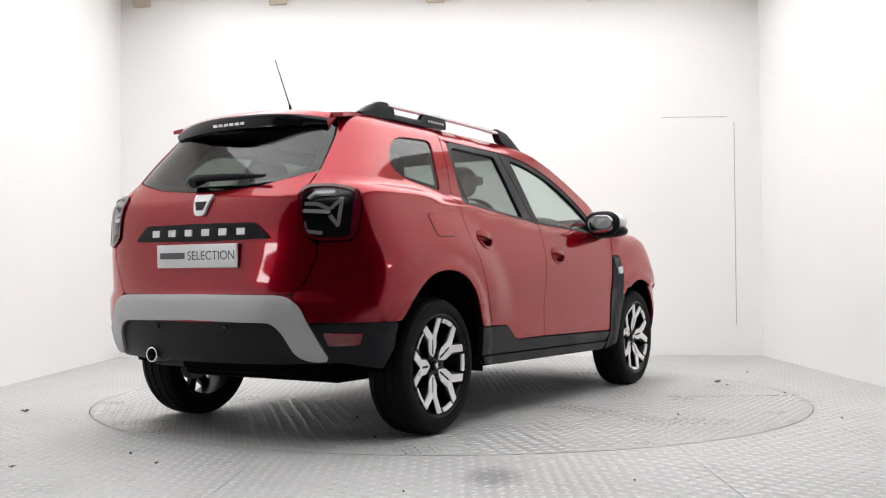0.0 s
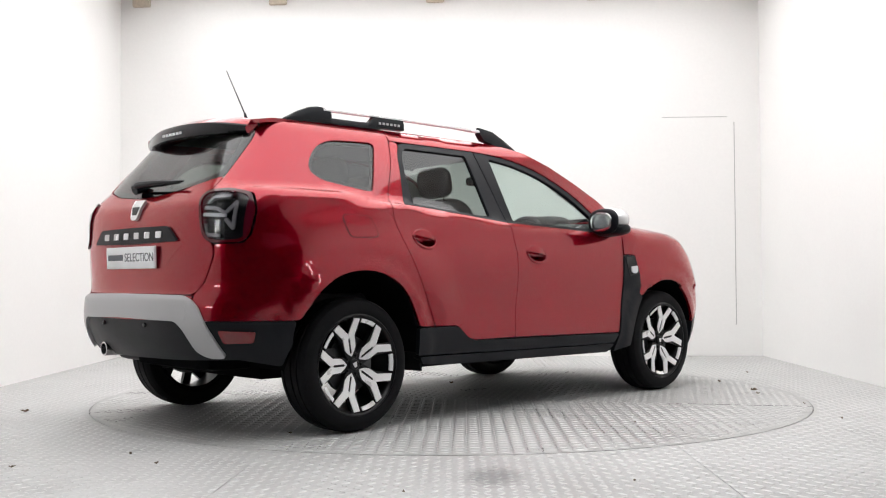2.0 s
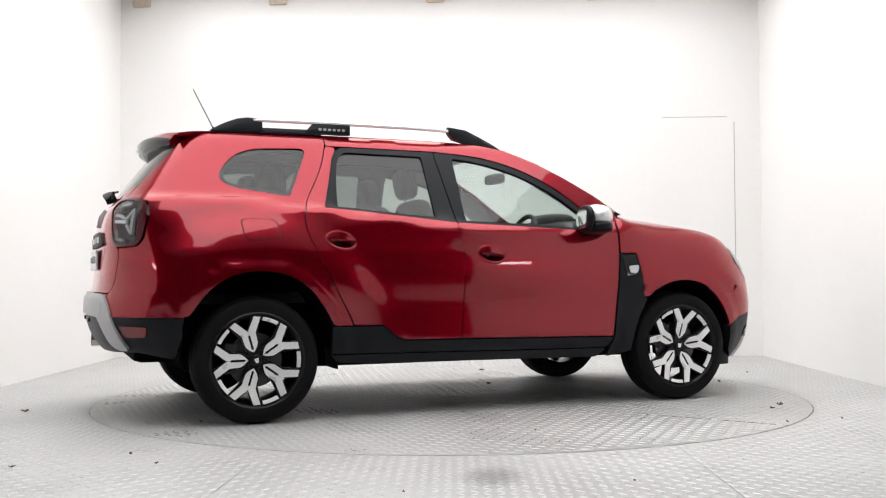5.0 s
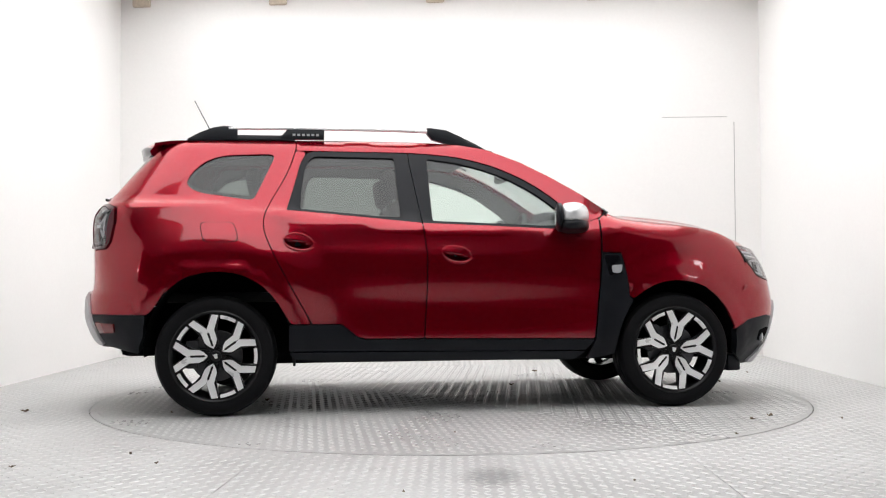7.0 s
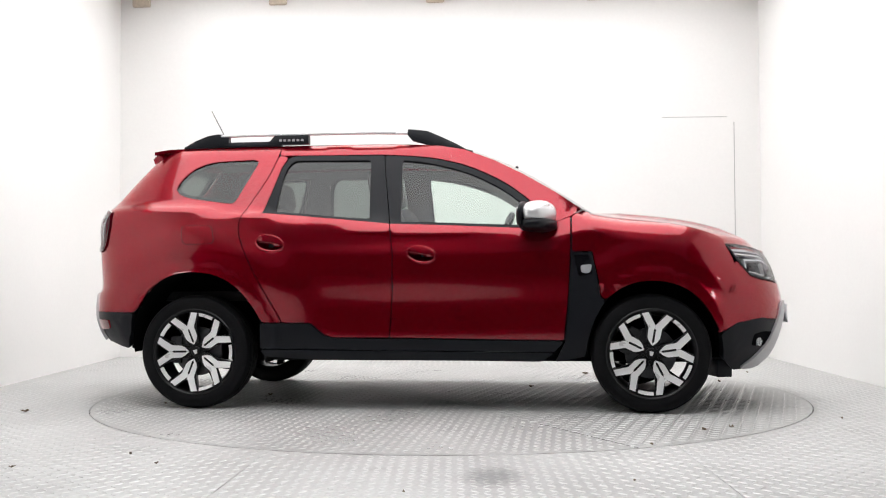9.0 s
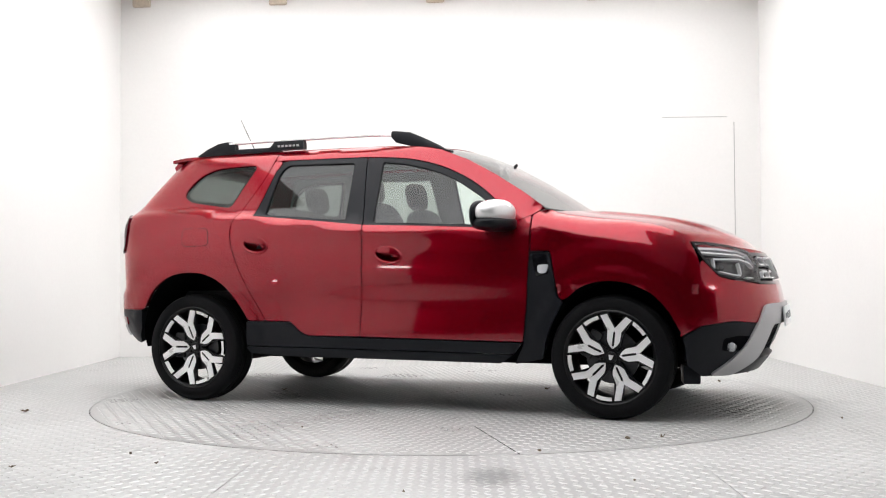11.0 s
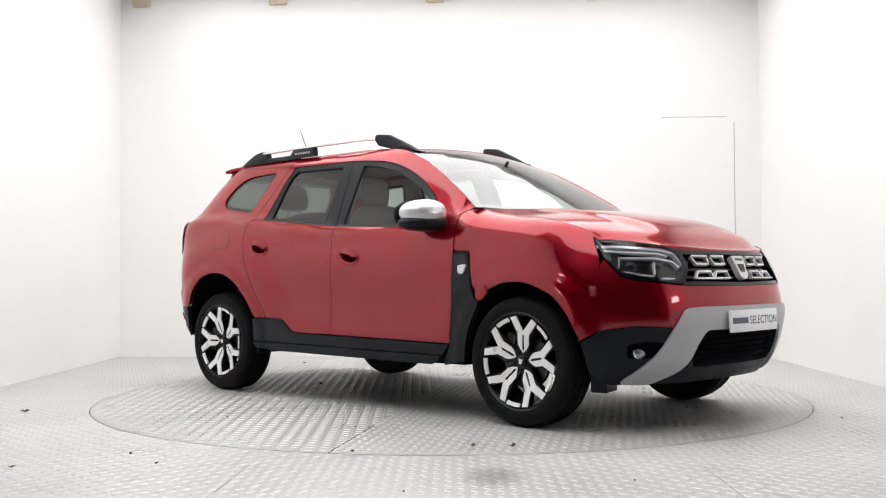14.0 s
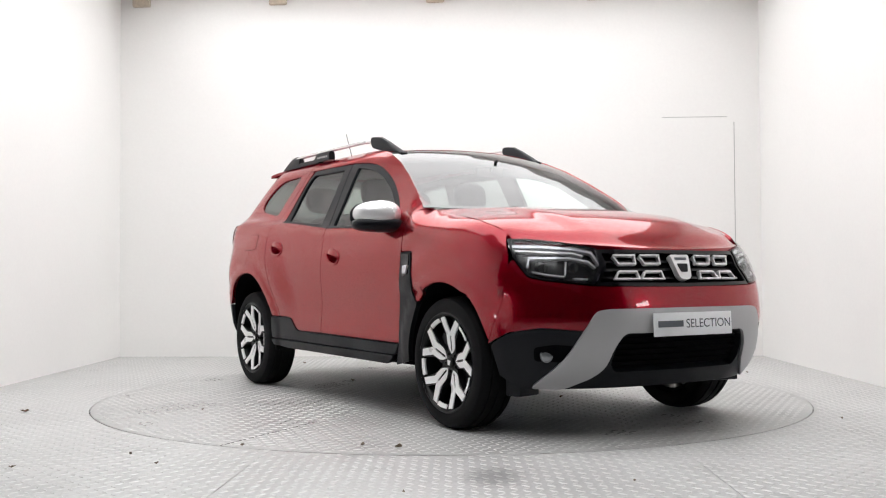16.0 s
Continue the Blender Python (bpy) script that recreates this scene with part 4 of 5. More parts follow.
# rear bumper: red top behind the grey skid, black foot
bumper = panel("rear_bumper", on_tail, both_sides([(0, 0.694), TY(0.550, 0.690), TY(0.557, 0.575), (0, 0.57)]), RED, car, res=0.05, r=0.01)
panel("bumper_foot", on_tail, both_sides([(0, 0.572), (end_u(0.568, False, x=-1.715), 0.568), (end_u(0.45, False, x=-1.73), 0.45), (end_u(0.35, False, x=-1.76), 0.35), TY(0.72, 0.385), TY(0.45, 0.375), (0, 0.37)]), PLASTIC, bumper,
      "black plastic lower bumper", off=-0.004, depth=0.05, res=0.05, r=0.02)
panel("skid_plate", on_tail, both_sides([(0, 0.692), TY(0.50, 0.688), TY(0.558, 0.675), TY(0.598, 0.640), TY(0.661, 0.504), TY(0.688, 0.400), TY(0.607, 0.399), TY(0.558, 0.425), TY(0.520, 0.528), TY(0.469, 0.570), (0, 0.578)]), SATIN, bumper,
      "satin grey skid plate", off=0.012, depth=0.035, res=0.035, r=0.03)
panel("tow_cover", on_tail, [TY(0.40, 0.645), TY(0.53, 0.650), TY(0.545, 0.600), TY(0.52, 0.57), TY(0.40, 0.575)], SATIN, bumper, "grey towing eye cover", off=0.0135, depth=0.002, res=0.04, r=0.02)
for y in (-0.60, -0.22, 0.22, 0.60):
    q = on_tail(math.copysign(end_u(0.545, False, y=abs(y)), -y), 0.545)
    part("parking_sensor", add_lathe(bmesh.new(), [(0.001, 0.006), (0.010, 0.005), (0.012, -0.004)], Matrix.Translation(q) @ pose(0, 0, 0, 0, 0, 90 + 30 * y), 16), GLOSS_BLACK, bumper, "small round parking sensor")
part("tail_pipe", add_lathe(bmesh.new(), [(0.031, 0), (0.037, 0.0), (0.037, 0.16), (0.031, 0.16)], pose(-2.110, 0.305, 0.402, 0, 6, -90) @ pose(0, 0, 0, 0, 0, 0), 28, True), CHROME, bumper, "bright exhaust tip")

# ---- nose ----
nose_bumper = panel("front_bumper", on_nose, both_sides([(0, 0.722), NY(0.490, 0.726), NY(0.545, 0.728), NY(0.727, 0.752), NY(0.778, 0.770), NY(0.806, 0.860), NX(1.790, 0.78), NX(1.765, 0.66), NX(1.705, 0.452), NY(0.834, 0.512), NY(0.743, 0.535), NY(0.585, 0.52), NY(0.48, 0.59), (0, 0.59)]),
                    RED, car, off=-0.002, res=0.04, r=0.012)
panel("bumper_foot", on_nose, both_sides([(0, 0.588), NY(0.47, 0.586), NY(0.583, 0.516), NY(0.742, 0.531), NY(0.834, 0.508), NX(1.722, 0.448), NX(1.735, 0.30), NX(1.80, 0.235), NY(0.45, 0.235), (0, 0.235)]), PLASTIC, nose_bumper,
      "black plastic lower bumper", holes=[both_sides([(0, 0.500), NY(0.36, 0.500), NY(0.415, 0.47), NY(0.43, 0.36), NY(0.40, 0.315), (0, 0.315)])], off=-0.004, depth=0.05, res=0.04, r=0.02)
panel("intake_mesh", on_nose, both_sides([(0, 0.52), NY(0.44, 0.52), NY(0.46, 0.30), (0, 0.30)]), INNER_BLACK, nose_bumper, "black lower intake", off=-0.05, depth=0.01, res=0.05, r=0.01)
for z in (0.345, 0.375, 0.405, 0.435, 0.465):
    panel("intake_slat", on_nose, [(-0.42, z - 0.006), (0.42, z - 0.006), (0.42, z + 0.006), (-0.42, z + 0.006)], INNER_BLACK, nose_bumper, off=-0.034, depth=0.015, res=0.06, r=0.003)
panel("skid_plate", on_nose, both_sides([(0, 0.622), NY(0.470, 0.620), NY(0.535, 0.612), NY(0.575, 0.54), NY(0.645, 0.385), NY(0.72, 0.245), NY(0.60, 0.242), NY(0.50, 0.300), NY(0.455, 0.345), NY(0.435, 0.44), NY(0.395, 0.508), (0, 0.506)]), SATIN, nose_bumper,
      "satin grey front skid plate", off=0.010, depth=0.035, res=0.035, r=0.03)
number_plate(pose(2.198, 0, 0.543, 0, -3, 0), nose_bumper)

# grille
grille = panel("grille", on_nose, both_sides([(0, 0.902), NY(0.455, 0.902), NY(0.452, 0.83), NY(0.515, 0.736), (0, 0.728)]), INNER_BLACK, car, "black radiator grille with bright brackets", off=-0.045, depth=0.02, res=0.04, r=0.01)
panel("grille_frame", on_nose, both_sides([(0, 0.906), NY(0.463, 0.905), NY(0.456, 0.83), NY(0.520, 0.732), (0, 0.724)]), GLOSS_BLACK, grille, "gloss black grille surround",
      holes=[both_sides([(0, 0.888), NY(0.445, 0.888), NY(0.440, 0.83), NY(0.495, 0.748), (0, 0.742)])], off=-0.006, depth=0.05, res=0.04, r=0.01)
for z in (0.775, 0.815, 0.855):
    panel("grille_bar", on_nose, [(-0.49, z - 0.006), (0.49, z - 0.006), (0.47, z + 0.006), (-0.47, z + 0.006)], GLOSS_BLACK, grille, off=-0.028, depth=0.015, res=0.06, r=0.003)
for sg in (1, -1):
    for k, u0 in enumerate((0.115, 0.265)):
        outs = ([(u0 + 0.125, 0.878), (u0 + 0.105, 0.840), (u0 + 0.008, 0.840), (u0 + 0.004, 0.878)], [(u0 + 0.01, 0.764), (u0 + 0.015, 0.802), (u0 + 0.115, 0.802), (u0 + 0.148, 0.764)])
        for q in outs:
            panel("bright_bracket", on_nose, ribbon([(sg * a, b) for a, b in q], 0.010), SILVER, grille, "bright grille bracket", off=-0.012, depth=0.02, res=0.05, r=0.003)
        for q in (((u0 + 0.004, 0.878), (u0 + 0.125, 0.878)), ((u0 + 0.01, 0.764), (u0 + 0.148, 0.764))):
            panel("bright_bracket", on_nose, ribbon([(sg * a, b) for a, b in q], 0.007), SILVER, grille, off=-0.004, depth=0.02, res=0.05, r=0.002)
panel("badge", on_nose, [(-0.062, 0.876), (0.062, 0.876), (0.040, 0.770), (0.022, 0.756), (-0.022, 0.756), (-0.040, 0.770)], SILVER, grille, "bright silver shield badge", off=0.006, depth=0.03, res=0.03, r=0.010)
panel("badge_face", on_nose, [(-0.036, 0.832), (0.036, 0.832), (0.022, 0.792), (-0.022, 0.792)], LAMP_DARK, grille, "dark centre of the badge", off=0.008, depth=0.003, res=0.03, r=0.004)
panel("badge_print", on_nose, [(-0.040, 0.862), (0.040, 0.862), (0.039, 0.850), (-0.039, 0.850)], PRINT_GREY, grille, "dark bar in place of a maker's name", off=0.0075, depth=0.002, res=0.03, r=0.002)

# head lamps and fog lamps
HEAD = [NX(1.754, 0.958), NY(0.726, 0.957), NY(0.60, 0.938), NY(0.462, 0.908), NY(0.458, 0.83), NY(0.525, 0.735), NY(0.727, 0.758), NY(0.778, 0.777), NY(0.803, 0.868)]
for sg in (1, -1):
    s = Vector((1, sg, 1))

    def side_part(name, surface, line, mat, parent, label="", **how):
        v, f, n = sheet(surface, line, **how)
        return mesh_object(name, [p * s for p in v], f if sg == 1 else [tuple(reversed(q)) for q in f], mat, parent, label, [q * s for q in n])
    lamp = side_part("head_lamp", on_nose, HEAD, LAMP_DARK, car, "dark headlamp with bright Y-shaped light guides", off=-0.040, depth=0.02, res=0.04, r=0.012)
    side_part("lamp_rim", on_nose, HEAD, GLOSS_BLACK, lamp, "gloss black lamp edge", holes=[inset(HEAD, 0.93)], off=-0.001, depth=0.04, res=0.04, r=0.012)
    lens = side_part("lens", on_nose, inset(HEAD, 0.96), LENS, lamp, "clear lens", off=-0.001, depth=0.0, res=0.05, r=0.012)
    lens.visible_shadow = False
    for line, w, mat in (([NX(1.775, 0.926), NY(0.70, 0.925), NY(0.56, 0.912), NY(0.49, 0.895), NY(0.468, 0.83), NY(0.505, 0.765)], 0.014, LAMP_WHITE),
                         ([NX(1.81, 0.905), NY(0.70, 0.898), NY(0.58, 0.892), NY(0.535, 0.878)], 0.008, SILVER), ([NY(0.772, 0.82), NY(0.755, 0.868), NY(0.60, 0.868), NY(0.52, 0.85), NY(0.495, 0.82)], 0.010, LAMP_WHITE),
                         ([NY(0.760, 0.80), NY(0.70, 0.784), NY(0.645, 0.778)], 0.007, SILVER), ([NY(0.640, 0.785), NY(0.620, 0.85)], 0.007, SILVER), ([NY(0.61, 0.768), NY(0.545, 0.765)], 0.007, SILVER)):
        side_part("light_guide", on_nose, ribbon(line, w), mat, lamp, "bright light guide", off=-0.014, depth=0.02, res=0.04, r=0.003)
    for y in (0.70, 0.575):
        p = on_nose(*NY(y, 0.815))
        c = Vector((p.x - 0.055, p.y * sg, p.z))
        part("projector", add_lathe(bmesh.new(), [(0.034, 0.0), (0.030, 0.012), (0.022, 0.024), (0.001, 0.03)], Matrix.Translation(c) @ pose(0, 0, 0, 0, 0, -90 - 18 * sg), 24), LAMP_DARK, lamp, "dark projector lens")
    fog_u = end_u(0.402, True, y=0.707)
    # the fog lamp's recess is not sunk in; its shade is a flat black sheet
    side_part("fog_recess_shade", on_nose, [(fog_u - 0.15, 0.445), (fog_u - 0.02, 0.455), (fog_u + 0.075, 0.440), (fog_u + 0.06, 0.375), (fog_u - 0.13, 0.370)], INNER_BLACK, nose_bumper, "flat black sheet that paints the shade of the fog lamp recess", off=-0.001, depth=0.01, res=0.04, r=0.02)
    q = on_nose(fog_u, 0.402)
    part("fog_lamp", add_lathe(bmesh.new(), [(0.001, 0.014), (0.020, 0.012), (0.026, 0.008), (0.031, 0.010), (0.033, -0.02)], Matrix.Translation((q.x - 0.012, q.y * sg * 1.0, q.z)) @ pose(0, 0, 0, 0, 0, -90 - 38 * sg), 24), FOG_GLASS, nose_bumper, "round clear fog lamp")
    part("air_dam", box((0.09, 0.15, 0.10), pose(1.735, -0.690 * sg, 0.246, 0, 0, 14 * sg), 0.01), PLASTIC, nose_bumper, "black air dam before the wheel")
    # mud flaps behind the wheels
    part("mud_flap", box((0.014, 0.20, 0.10), pose(-0.905, -0.775 * sg, 0.325, 0, -6, 0), 0.004), RUBBER, car, "black mud flap")

# bonnet
bonnet_mid = curve([(1.0, 1.180), (1.156, 1.156), (1.35, 1.136), (1.55, 1.110), (1.75, 1.070), (1.90, 1.018), (2.0, 0.965), (2.055, 0.925), (2.082, 0.900)])


def patch_mesh(f, nu, nv, name, mat, parent, label="", down=False, thick=0.02):
    """A smooth patch f(u, v) over the unit square, with its edges turned down."""
    verts = [f(i / nu, j / nv) for j in range(nv + 1) for i in range(nu + 1)]
    k = nu + 1
    faces = [(j * k + i, j * k + i + 1, (j + 1) * k + i + 1, (j + 1) * k + i) for j in range(nv) for i in range(nu)]
    bm = bmesh.new()
    vs = [bm.verts.new(v) for v in verts]
    for q in faces:
        bm.faces.new([vs[i] for i in q])
    if thick:
        rim = [e for e in bm.edges if e.is_boundary]
        ext = bmesh.ops.extrude_edge_only(bm, edges=rim)
        bmesh.ops.translate(bm, verts=[e for e in ext["geom"] if isinstance(e, bmesh.types.BMVert)], vec=(0, 0, -thick))
    return part(name, bm, mat, parent, label, 50)


def bonnet(u, v):
    side = 2 * u - 1
    a = abs(side)
    x0 = 0.985 + 0.13 * (1 - a ** 2.2)
    front_edge = 2.078 - 0.30 * a ** 3.0
    x = x0 + (front_edge - x0) * v
    zt = fender_top(x) - 0.003
    xe = min(x, 1.74)
    edge = half_y(xe, fender_top(xe) - 0.003) - 0.011
    y = -side * edge
    ze = zt
    z = ze + (bonnet_mid(x) - ze) * (1 - a ** 2.6)
    k = step(v, 0.86, 1.0)
    z += (0.908 + 0.042 * a * a - z) * k * k
    z += 0.016 * step(0.66 - a, 0.0, 0.13) * step(x, 1.0, 1.25) * (1 - step(x, 1.75, 2.0))
    return Vector((x, y, z))


patch_mesh(bonnet, 48, 40, "bonnet", RED, car)

# windscreen, roof
def screen_edge(v):
    z = 1.160 + 0.400 * v
    x = lookup([1.16, 1.272, 1.380, 1.473, 1.549, 1.578], [0.965, 0.792, 0.614, 0.437, 0.243, 0.09], z)
    return x, half_width(z) - 0.006, z


def windscreen(u, v):
    side = 2 * u - 1
    x, y, z = screen_edge(v)
    bulge = 1 - side * side
    return Vector((x + bulge * (0.100 - 0.015 * v), -side * y, z - 0.01 * (1 - v) * bulge + 0.026 * bulge * v))


ws = patch_mesh(windscreen, 28, 18, "windscreen", SCREEN_GLASS, car, "clear raked windscreen", thick=0)
ws.visible_shadow = False
patch_mesh(lambda u, v: windscreen(u, 0.975 + 0.025 * v) + Vector((-0.004, 0, -0.004)), 28, 3, "screen_border", GLOSS_BLACK, ws, "black upper edge of the windscreen", thick=0)
patch_mesh(lambda u, v: windscreen(u, 0.0 + 0.05 * v) + Vector((-0.004, 0, -0.004)), 28, 3, "screen_border", GLOSS_BLACK, ws, "black lower edge of the windscreen", thick=0)
patch_mesh(lambda u, v: Vector((bonnet(0.05 + 0.9 * u, 0).x + 0.04 - v * 0.20, bonnet(0.05 + 0.9 * u, 0).y, bonnet(0.05 + 0.9 * u, 0).z - 0.022 - 0.015 * v)), 28, 4, "scuttle", PLASTIC, car, "black scuttle under the windscreen", thick=0.02)
roof_edge = curve([(-1.72, 1.570), (-1.60, 1.590), (-0.9, 1.600), (-0.3, 1.598), (0.05, 1.582), (0.20, 1.560)])


def roof(u, v):
    side = 2 * u - 1
    a = abs(side)
    x0 = screen_edge(1.0)[0] + (1 - side * side) * 0.085
    x = x0 + (-1.715 - x0) * v
    ze = roof_edge(min(x, 0.20))
    z = ze + (0.028 - 0.004 * v) * (1 - a ** 2.2) - (0.0 if x < 0.2 else 0.0)
    w = min(half_width(ze), 0.60)
    return Vector((x, -side * w, z))


patch_mesh(roof, 32, 40, "roof", RED, car)

# roof spoiler: red shell, gloss black under and behind
def spoiler_section(a):
    """Profile points (x, z) of the spoiler at |y| share a, from its root over the lip to its underside."""
    tip = -1.868 + 0.115 * a ** 2
    d = -0.036 * a ** 3
    e = -0.010 * a ** 2
    return [(-1.690, 1.622 + d * 1.3), (-1.69 + 0.6 * (tip + 1.704), 1.608 + d), (tip + 0.014, 1.582 + d), (tip, 1.568 + d), (tip + 0.010, 1.517 + e), (tip + 0.035, 1.510 + e), (-1.79 + 0.10 * a * a, 1.520 + e), (-1.74 + 0.08 * a * a, 1.522 + e)]


for nm, lo, hi, mat, lab in (("spoiler_shell", 0, 3, RED, "red upper shell of the roof spoiler"), ("spoiler_under", 2, 8, GLOSS_BLACK, "gloss black rear and underside of the roof spoiler")):
    bm = bmesh.new()
    rows = []
    for i in range(33):
        sd = -1 + i / 16
        sec = spoiler_section(abs(sd))[lo:hi]
        rows.append([bm.verts.new((x, -0.503 * sd, z)) for x, z in sec])
    for a, b in zip(rows, rows[1:]):
        for j in range(len(a) - 1):
            bm.faces.new((a[j], a[j + 1], b[j + 1], b[j]))
    if not lo:
        for sd in (-1, 1):
            bm.faces.new([bm.verts.new((x, -0.5035 * sd, z)) for x, z in spoiler_section(1)])
    part(nm, bm, mat, gate, lab, 60)
for i in range(6):
    u = -0.02 + i * 0.036
    part("sticker_bar", box((0.002, 0.026, 0.014), pose(-1.8635, 0.10 - u, 1.540, 0, -8, 0)), PLATE_WHITE, gate, "plain white block in place of a dealer's name")

# roof rails
def roof_rail(sg):
    base = lambda x: roof_edge(min(x, 0.2)) + 0.002
    yr = lambda x: -sg * (0.525 - 0.02 * max(0, (x - 0.0)))
    rail = None

    def solid(name, xs, lows, highs, mat, parent, label, w=0.045):
        bm = bmesh.new()
        rings = []
        for x, lo, hi in zip(xs, lows, highs):
            y = yr(x)
            ring = []
            for dy, dz in ((-1, 0), (-1, 0.6), (-0.6, 0.95), (0, 1), (0.6, 0.95), (1, 0.6), (1, 0)):
                ring.append(bm.verts.new((x, y + dy * w / 2, lo + (hi - lo) * dz)))
            rings.append(ring)
        for a, b in zip(rings, rings[1:]):
            for k in range(7):
                bm.faces.new((a[k], a[(k + 1) % 7], b[(k + 1) % 7], b[k]))
        bm.faces.new(rings[0][::-1])
        bm.faces.new(rings[-1])
        return part(name, bm, mat, parent, label, 40)
    xs = [-1.53, -1.46, -1.38, -1.32, -1.27, -1.24]
    rail = solid("roof_rail", xs, [base(x) - 0.004 for x in xs], [base(x) + h for x, h in zip(xs, (0.010, 0.048, 0.078, 0.086, 0.082, 0.070))], PLASTIC, car, "roof rail with black feet and a silver bar")
    xs = [-1.30, -1.24, -1.05, -0.90]
    solid("rail_foot", xs, [base(x) - 0.004 for x in xs], [base(x) + h for x, h in zip(xs, (0.040, 0.030, 0.028, 0.030))], PLASTIC, rail, "black foot under the bar")
    xs = [-1.28, -1.05, -0.94, -0.935, -0.73, -0.725]
    solid("rail_panel", [-0.985, -0.94, -0.75, -0.725], [base(x) + 0.004 for x in (-0.985, -0.94, -0.75, -0.725)], [base(x) + h for x, h in ((-0.985, 0.020), (-0.94, 0.070), (-0.75, 0.070), (-0.725, 0.068))], PLASTIC, rail, "black panel of the rail with small letter shapes", 0.047)
    for i in range(6):
        x = -0.905 + i * 0.028
        part("letter_bar", box((0.017, 0.002, 0.013), pose(x, yr(x) - sg * 0.0245, base(x) + 0.030)), SATIN, rail)
    xs = [-1.29, -1.1, -0.9, -0.6, -0.3, -0.1, -0.075]
    solid("rail_bar", xs, [base(x) + 0.063 for x in xs], [base(x) + 0.079 for x in xs], SILVER, rail, "bright silver bar", 0.040)
    xs = [-0.10, -0.07, 0.02, 0.11, 0.20, 0.265, 0.30]
    tops = [0.088, 0.087, 0.076, 0.058, 0.036, 0.014, -0.004]
    lows = [0.050, 0.015, 0.0, -0.012, -0.018, -0.022, -0.025]
    solid("rail_foot", xs, [1.598 + h - 0.0 if x < 0 else 1.590 + h - 0.06 * max(0, x) for x, h in zip(xs, lows)], [1.600 + h - 0.24 * max(0, x - 0.02) for x, h in zip(xs, tops)], PLASTIC, rail, "black front foot of the rail")
    return rail


roof_rail(1)
roof_rail(-1)

# aerial
aerial = part("aerial", add_tube(bmesh.new(), [(-1.40, 0, 1.632), (-1.425, 0, 1.675), (-1.43, 0, 1.70)], [0.016, 0.010, 0.005]), PLASTIC, car, "thin black roof aerial")
part("mast", add_tube(bmesh.new(), [(-1.428, 0, 1.69), (-1.548, 0, 1.920)], [0.0036, 0.0024]), PLASTIC, aerial)


def blob(size, m, name, mat, parent, label="", power=2.6, nu=28, nv=16, squash=None):
    """A rounded body: a superellipsoid, with a shaping function if given."""
    bm = bmesh.new()

    def sp(c, e):
        return math.copysign(abs(c) ** e, c)
    e = 2 / power
    rows = []
    for j in range(nv + 1):
        b = -math.pi / 2 + math.pi * j / nv
        row = []
        for i in range(nu):
            a = 2 * math.pi * i / nu
            p = Vector((size[0] / 2 * sp(math.cos(b), e) * sp(math.cos(a), e), size[1] / 2 * sp(math.cos(b), e) * sp(math.sin(a), e), size[2] / 2 * sp(math.sin(b), e)))
            if squash:
                p = squash(p)
            row.append(bm.verts.new(m @ p))
        rows.append(row)
    for a, b in zip(rows, rows[1:]):
        for i in range(nu):
            bm.faces.new((a[i], a[(i + 1) % nu], b[(i + 1) % nu], b[i]))
    bmesh.ops.remove_doubles(bm, verts=bm.verts, dist=1e-5)
    return part(name, bm, mat, parent, label, 60)


